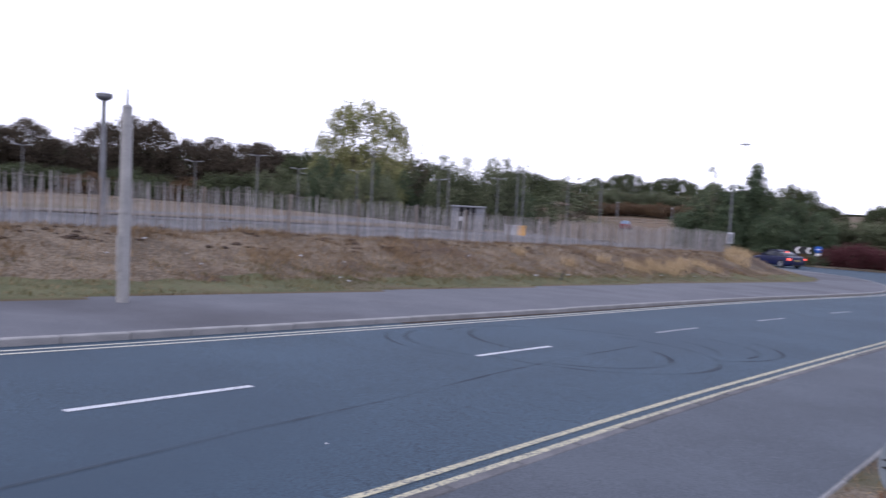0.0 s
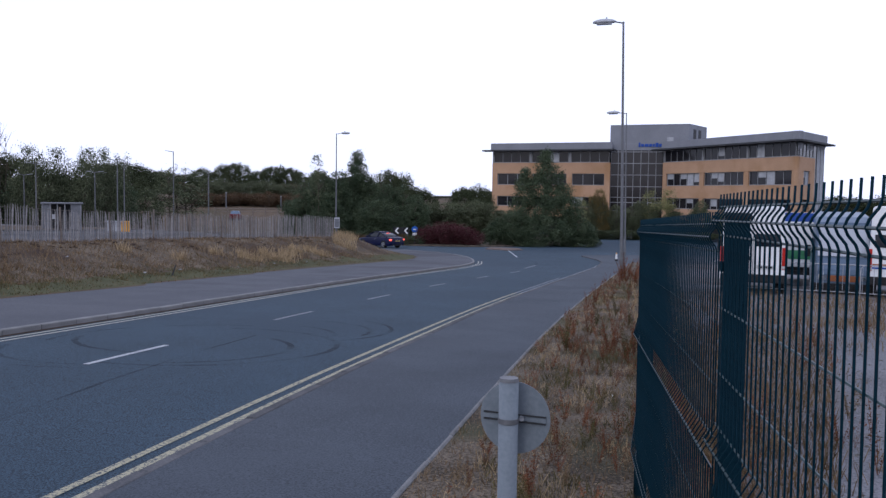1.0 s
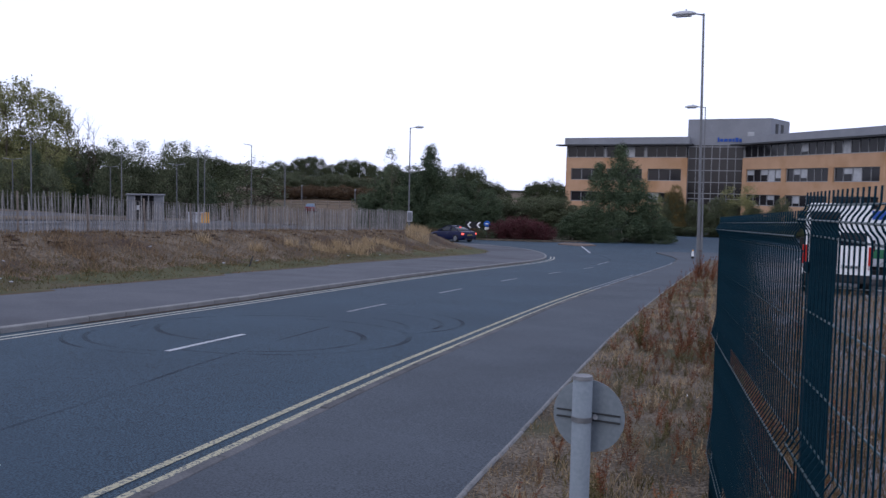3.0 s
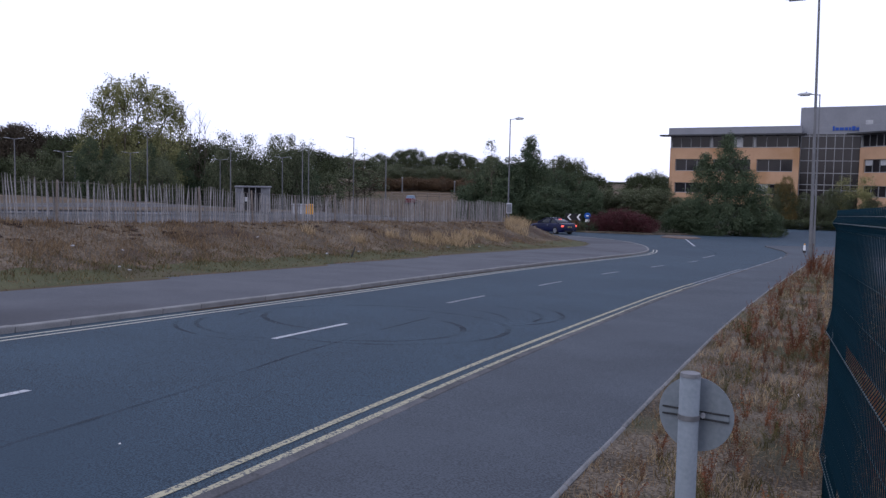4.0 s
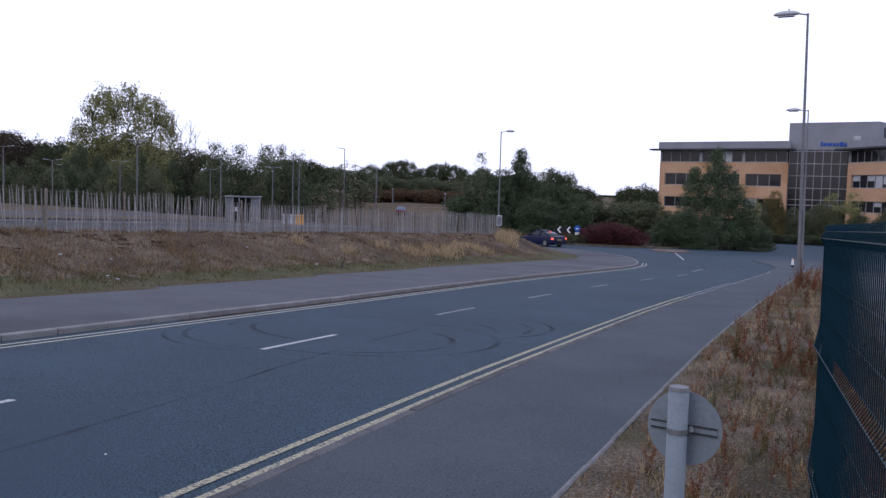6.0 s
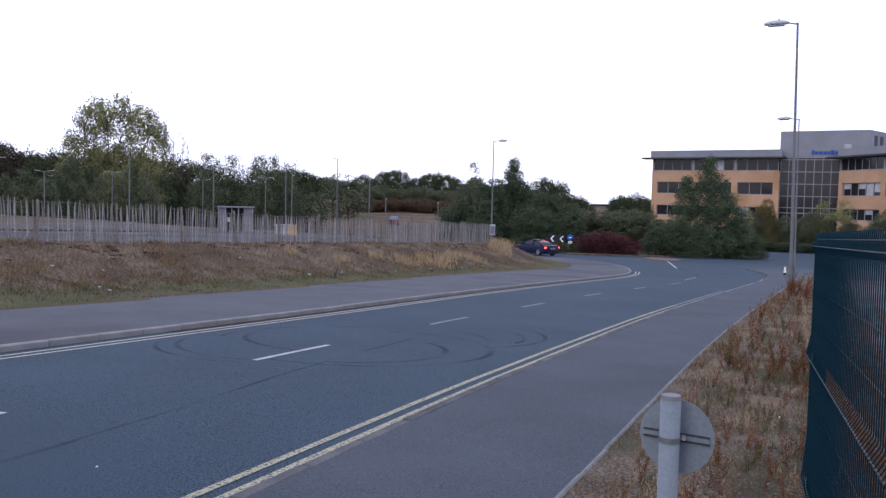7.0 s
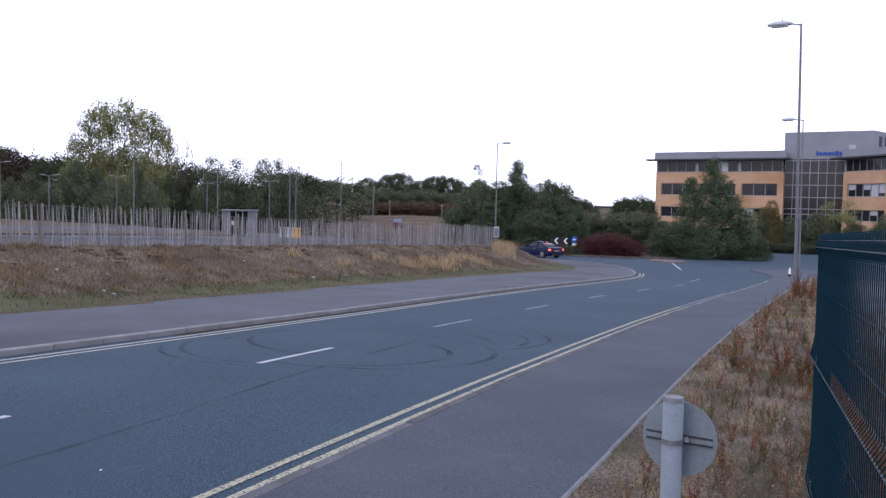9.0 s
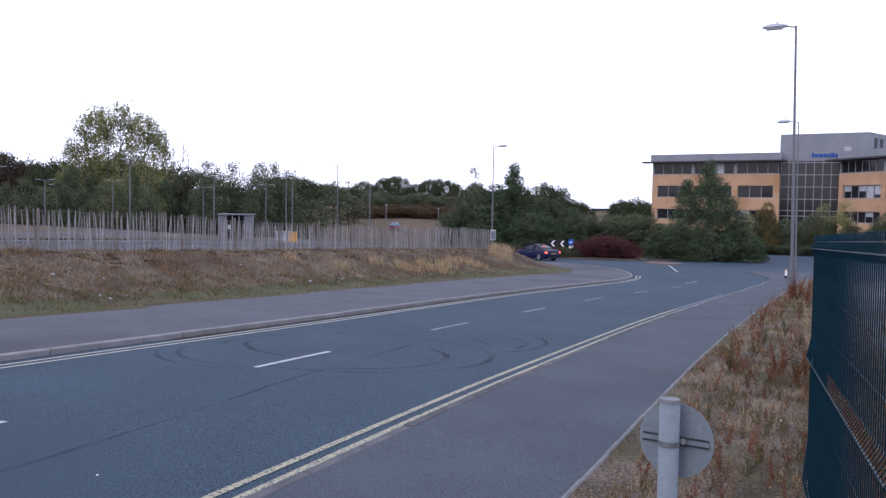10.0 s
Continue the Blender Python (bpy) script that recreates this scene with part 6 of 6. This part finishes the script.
for z in (-0.014, 0.014):
    bm = boxed(-0.128, 0.128, -0.01, -0.002, z - 0.0025, z + 0.0025)
    bmesh.ops.transform(bm, matrix=turn, verts=bm.verts)
    part("channel_rail", bm, DARKTRIM, disc)
bm = boxed(-0.128, 0.128, -0.006, -0.001, -0.009, 0.009)
bmesh.ops.transform(bm, matrix=turn, verts=bm.verts)
part("channel_web", bm, SIGNBACK, disc)
part("clamp_band", rodded((0, 0, ph - 0.178), (0, 0, ph - 0.158), 0.0405, None, 28), POLE, sign)
for dx in (0.052,):
    part("clamp_bolt", rodded((dx, 0.02, ph - 0.168), (dx, 0.045, ph - 0.168), 0.009, None, 8), STEEL, sign)

# ---- roundabout signs and bollard ----
chx, chy = polar(17.35, 83.3)
chevron = thing("chevron_sign", Matrix.Translation((chx, chy, gz(chy) + 0.1)) @ Matrix.Rotation(radians(17.3), 4, "Z"), "black board with white chevrons on the roundabout island", "road sign")
part("board", boxed(-0.8, 0.8, -0.02, 0.02, 0.95, 1.62, 0.01), BLACK, chevron)
for x0 in (-0.62, 0.28):
    bm = bmesh.new()
    for s in (-1, 1):
        vs = [bm.verts.new((x0 + a, -0.026, 1.285 + s * b)) for a, b in ((0, 0), (0.16, 0), (0.4, 0.29), (0.24, 0.29))]
        bm.faces.new(vs if s < 0 else vs[::-1])
    r_ = bmesh.ops.extrude_face_region(bm, geom=list(bm.faces))
    bmesh.ops.translate(bm, verts=[g for g in r_["geom"] if isinstance(g, bmesh.types.BMVert)], vec=(0, 0.004, 0))
    part("white_chevron", bm, SIGNWHITE, chevron)
for x0 in (-0.6, 0.6):
    part("leg", rodded((x0, 0.03, -0.2), (x0, 0.03, 1.5), 0.038, None, 8), POLE, chevron)
bx, by = polar(16.45, 83.0)
arrow = thing("direction_sign", Matrix.Translation((bx, by, gz(by) + 0.1)) @ Matrix.Rotation(radians(16.4), 4, "Z"), "small round blue sign with white mark on a post", "road sign")
part("disc", rodded((0, -0.02, 1.45), (0, 0.02, 1.45), 0.3, None, 24), SIGNBLUE, arrow)
part("white_mark", boxed(-0.14, 0.14, -0.03, -0.022, 1.4, 1.5, 0.005), SIGNWHITE, arrow)
part("lower_plate", boxed(-0.2, 0.2, -0.02, 0.02, 0.85, 1.1, 0.005), SIGNWHITE, arrow)
part("post", rodded((0, 0.04, -0.2), (0, 0.04, 1.7), 0.04, None, 8), POLE, arrow)
bx, by = polar(3.04, 58.0)
bollard = thing("bollard", Matrix.Translation((bx, by, gz(by) + 0.05)), "small white bollard with an amber cap and dark base", "bollard")
part("base", rodded((0, 0, -0.1), (0, 0, 0.14), 0.11, 0.08, 12), BLACK, bollard)
part("reflective_band", rodded((0, 0, 0.14), (0, 0, 0.48), 0.08, 0.05, 12), SIGNWHITE, bollard)
part("cap", rodded((0, 0, 0.48), (0, 0, 0.56), 0.05, 0.03, 12), ORANGE, bollard)

# ---- on the plateau: shelter, crates, cabinet ----
hx, hy = polar(38.55, 62)
hz = land(hx, hy)
shelter = thing("shelter", Matrix.Translation((hx, hy, hz)) @ Matrix.Rotation(radians(38), 4, "Z"), "grey smoking shelter with flat roof and open bay", "shelter")
part("roof", boxed(-1.3, 1.25, -0.85, 0.85, 1.72, 1.82, 0.02), SHEDGREY, shelter)
part("side_panel", boxed(-1.2, -0.72, -0.72, -0.68, 0.05, 1.72, 0.01), SHEDGREY, shelter)
part("side_panel", boxed(0.5, 1.15, -0.72, -0.66, 0.05, 1.72, 0.01), SHEDGREY, shelter)
part("back_panel", boxed(-1.2, 1.15, 0.66, 0.7, 0.05, 1.72, 0.01), DARKTRIM, shelter)
for x0 in (-1.2, -0.72, -0.3, 0.15, 1.12):
    part("post", boxed(x0 - 0.03, x0 + 0.03, -0.74, -0.68, 0, 1.73, 0.005), FRAME, shelter)
part("notice", boxed(-0.65, -0.4, -0.75, -0.742, 0.75, 1.05), BLIND, shelter)
for az, w, mt, lb in ((35.6, 0.95, BLIND, "white crate stack on the hardstanding"), (34.95, 0.55, ORANGE, "amber grit bin on the hardstanding")):
    x, y = polar(az, 60)
    c = thing("storage_box", Matrix.Translation((x, y, land(x, y))) @ Matrix.Rotation(radians(az), 4, "Z"), lb, "box")
    part("body", boxed(-w / 2, w / 2, -0.3, 0.3, 0, 0.62, 0.03), mt, c)
    part("lid", boxed(-w / 2 - 0.03, w / 2 + 0.03, -0.33, 0.33, 0.62, 0.7, 0.02), mt, c)
x, y = polar(21.6, 78.6)
cab = thing("sign_cabinet", Matrix.Translation((x, y, gz(y))) @ Matrix.Rotation(radians(21), 4, "Z"), "pale grey cabinet fixed to the lamp column", "cabinet")
part("body", boxed(-0.3, 0.2, -0.35, -0.15, 1.6, 2.55, 0.02), BLIND, cab)
part("door", boxed(-0.25, 0.15, -0.362, -0.348, 1.68, 2.45, 0.006), SHEDGREY, cab)
part("leg", boxed(-0.08, 0.0, -0.28, -0.22, 0, 1.6, 0.004), POLE, cab)
# rails of a far field fence
rail = thing("field_fence", Matrix(), "low brown timber rail fence across the field", "fence")
pts = [polar(a, 150) for a in span(29.5, 21.5, 0.8)]
for p, q in zip(pts, pts[1:]):
    for h in (0.6, 1.1):
        part("rail", rodded((*p, land(*p) + h), (*q, land(*q) + h), 0.07, None, 4), STAKE, rail)
for p in pts:
    part("post", boxed(p[0] - 0.08, p[0] + 0.08, p[1] - 0.08, p[1] + 0.08, land(*p) - 0.1, land(*p) + 1.3), STAKE, rail)
# parked car far across the plateau, mostly hidden by the palings
pr = 90.0
while pr < 190 and math.atan2(land(*polar(28.2, pr)) - 1.82, pr) < radians(-1.75):
    pr += 1
px, py = polar(28.2, pr)
pcar = thing("car", Matrix.Translation((px, py, land(px, py))) @ Matrix.Rotation(radians(22), 4, "Z"), "dark red parked car beyond the paling fence", "car")
part("body", loft([ring(-2.0, 0.7, 0.3, 0.8, 0.05), ring(-1.8, 0.82, 0.22, 0.95, 0.08), ring(1.0, 0.83, 0.22, 0.92, 0.08), ring(1.9, 0.75, 0.25, 0.72, 0.08)]), MAROON, pcar)
part("cabin", loft([ring(-1.7, 0.66, 0.85, 0.98, 0.03, 0.04), ring(-1.1, 0.72, 0.85, 1.4, 0.14, 0.08), ring(0.1, 0.72, 0.85, 1.42, 0.14, 0.08), ring(0.9, 0.7, 0.85, 0.95, 0.03, 0.04)]), GREYBLUE, pcar)
for s in (-1, 1):
    for yy in (-1.25, 1.2):
        wheel(pcar, s * 0.72, yy, 0.31, 0.2)

# ---- small litter and a dark stick on the bank ----
x, y = -15.7, 24.9
st = thing("stick", Matrix.Translation((x, y, land(x, y))), "short dark stake stuck in the grass bank", "stake")
part("shaft", rodded((0, 0, -0.1), (0.1, 0.14, 0.36), 0.028, 0.022, 7), DARKTRIM, st)
for i in range(22):
    rr = random.Random(100 + i)
    y = rr.uniform(6, 40)
    x = toe(y) - rr.uniform(0.3, 4.5)
    s = rr.uniform(0.015, 0.05)
    bm = boxed(-s, s, -s * 0.7, s * 0.7, -0.005, 0.02, 0.004)
    ob = thing("litter", Matrix.Translation((x, y, land(x, y) + 0.06)) @ Euler((rr.uniform(-0.4, 0.4), rr.uniform(-0.4, 0.4), rr.uniform(0, 6))).to_matrix().to_4x4(), "scrap of pale litter on the bank", "litter", "bank litter")
    part("scrap", bm, BLIND, ob)
for x, y in ((-0.75, 3.55), (-4.9, 4.55), (-0.5, 9.4)):
    z = gz(y) + (0.08 if x > -2 else 0.006)
    ob = thing("litter", Matrix.Translation((x, y, z)) @ Matrix.Rotation(x * 3, 4, "Z"), "small white scrap of litter on the ground", "litter")
    part("scrap", boxed(-0.05 if x > -2 else -0.008, 0.05 if x > -2 else 0.008, -0.006, 0.006, 0, 0.008, 0.002), SIGNWHITE, ob)


# ---- tyre marks on the asphalt ----
def tyre_material():
    m = material("tyre_rubber_trace", (0.016, 0.018, 0.021), (0.03, 0.033, 0.038), 2, 0.8, 0, 30)
    n, l = m.node_tree.nodes, m.node_tree.links
    tc, nz, mr, tr, mx = n.new("ShaderNodeTexCoord"), n.new("ShaderNodeTexNoise"), n.new("ShaderNodeMapRange"), n.new("ShaderNodeBsdfTransparent"), n.new("ShaderNodeMixShader")
    nz.inputs["Scale"].default_value, nz.inputs["Detail"].default_value = 1.3, 4
    mr.inputs["From Min"].default_value, mr.inputs["From Max"].default_value, mr.inputs["To Max"].default_value = 0.3, 0.75, 0.5
    l.new(tc.outputs["Object"], nz.inputs["Vector"])
    l.new(nz.outputs[0], mr.inputs[0])
    l.new(mr.outputs[0], mx.inputs[0])
    l.new(tr.outputs[0], mx.inputs[1])
    l.new(n["Principled BSDF"].outputs[0], mx.inputs[2])
    l.new(mx.outputs[0], n["Material Output"].inputs["Surface"])
    return m


TYRE = tyre_material()
for cx0, cy0, r0, a0, a1, w in ((-6.9, 11.7, 2.12, -95, 105, 0.1), (-6.9, 11.35, 1.55, -70, 62, 0.1), (-7.0, 13.0, 1.7, 15, 75, 0.09), (-6.7, 13.9, 1.72, -5, 80, 0.08), (-6.8, 14.2, 2.1, -35, 60, 0.08), (-7.4, 12.3, 1.73, 190, 285, 0.1), (-7.7, 11.0, 1.7, 195, 285, 0.08), (-7.8, 10.8, 1.8, 195, 290, 0.07), (-6.9, 11.9, 2.4, 100, 200, 0.07)):
    pts = [(cx0 + r0 * math.cos(radians(a)), cy0 + r0 * math.sin(radians(a))) for a in span(a0, a1, 6)]
    line("tyre_mark", pts, w, TYRE, "curved dark tyre mark on the asphalt").location.z = 0.003
line("road_seam", [(-5.2, 2.0), (-5.57, 4.31), (-5.81, 6.35), (-6.2, 8.6), (-6.45, 10.6), (-6.6, 13)], 0.05, TYRE, "dark bitumen seam in the asphalt").location.z = 0.002
line("road_seam", [polar(8.33, 50.2), polar(8.25, 52.5), polar(8.45, 54.6), polar(8.95, 57.5), polar(9.5, 60.5)], 0.1, TYRE, "dark curved trace of a rubbed-out line").location.z = 0.002
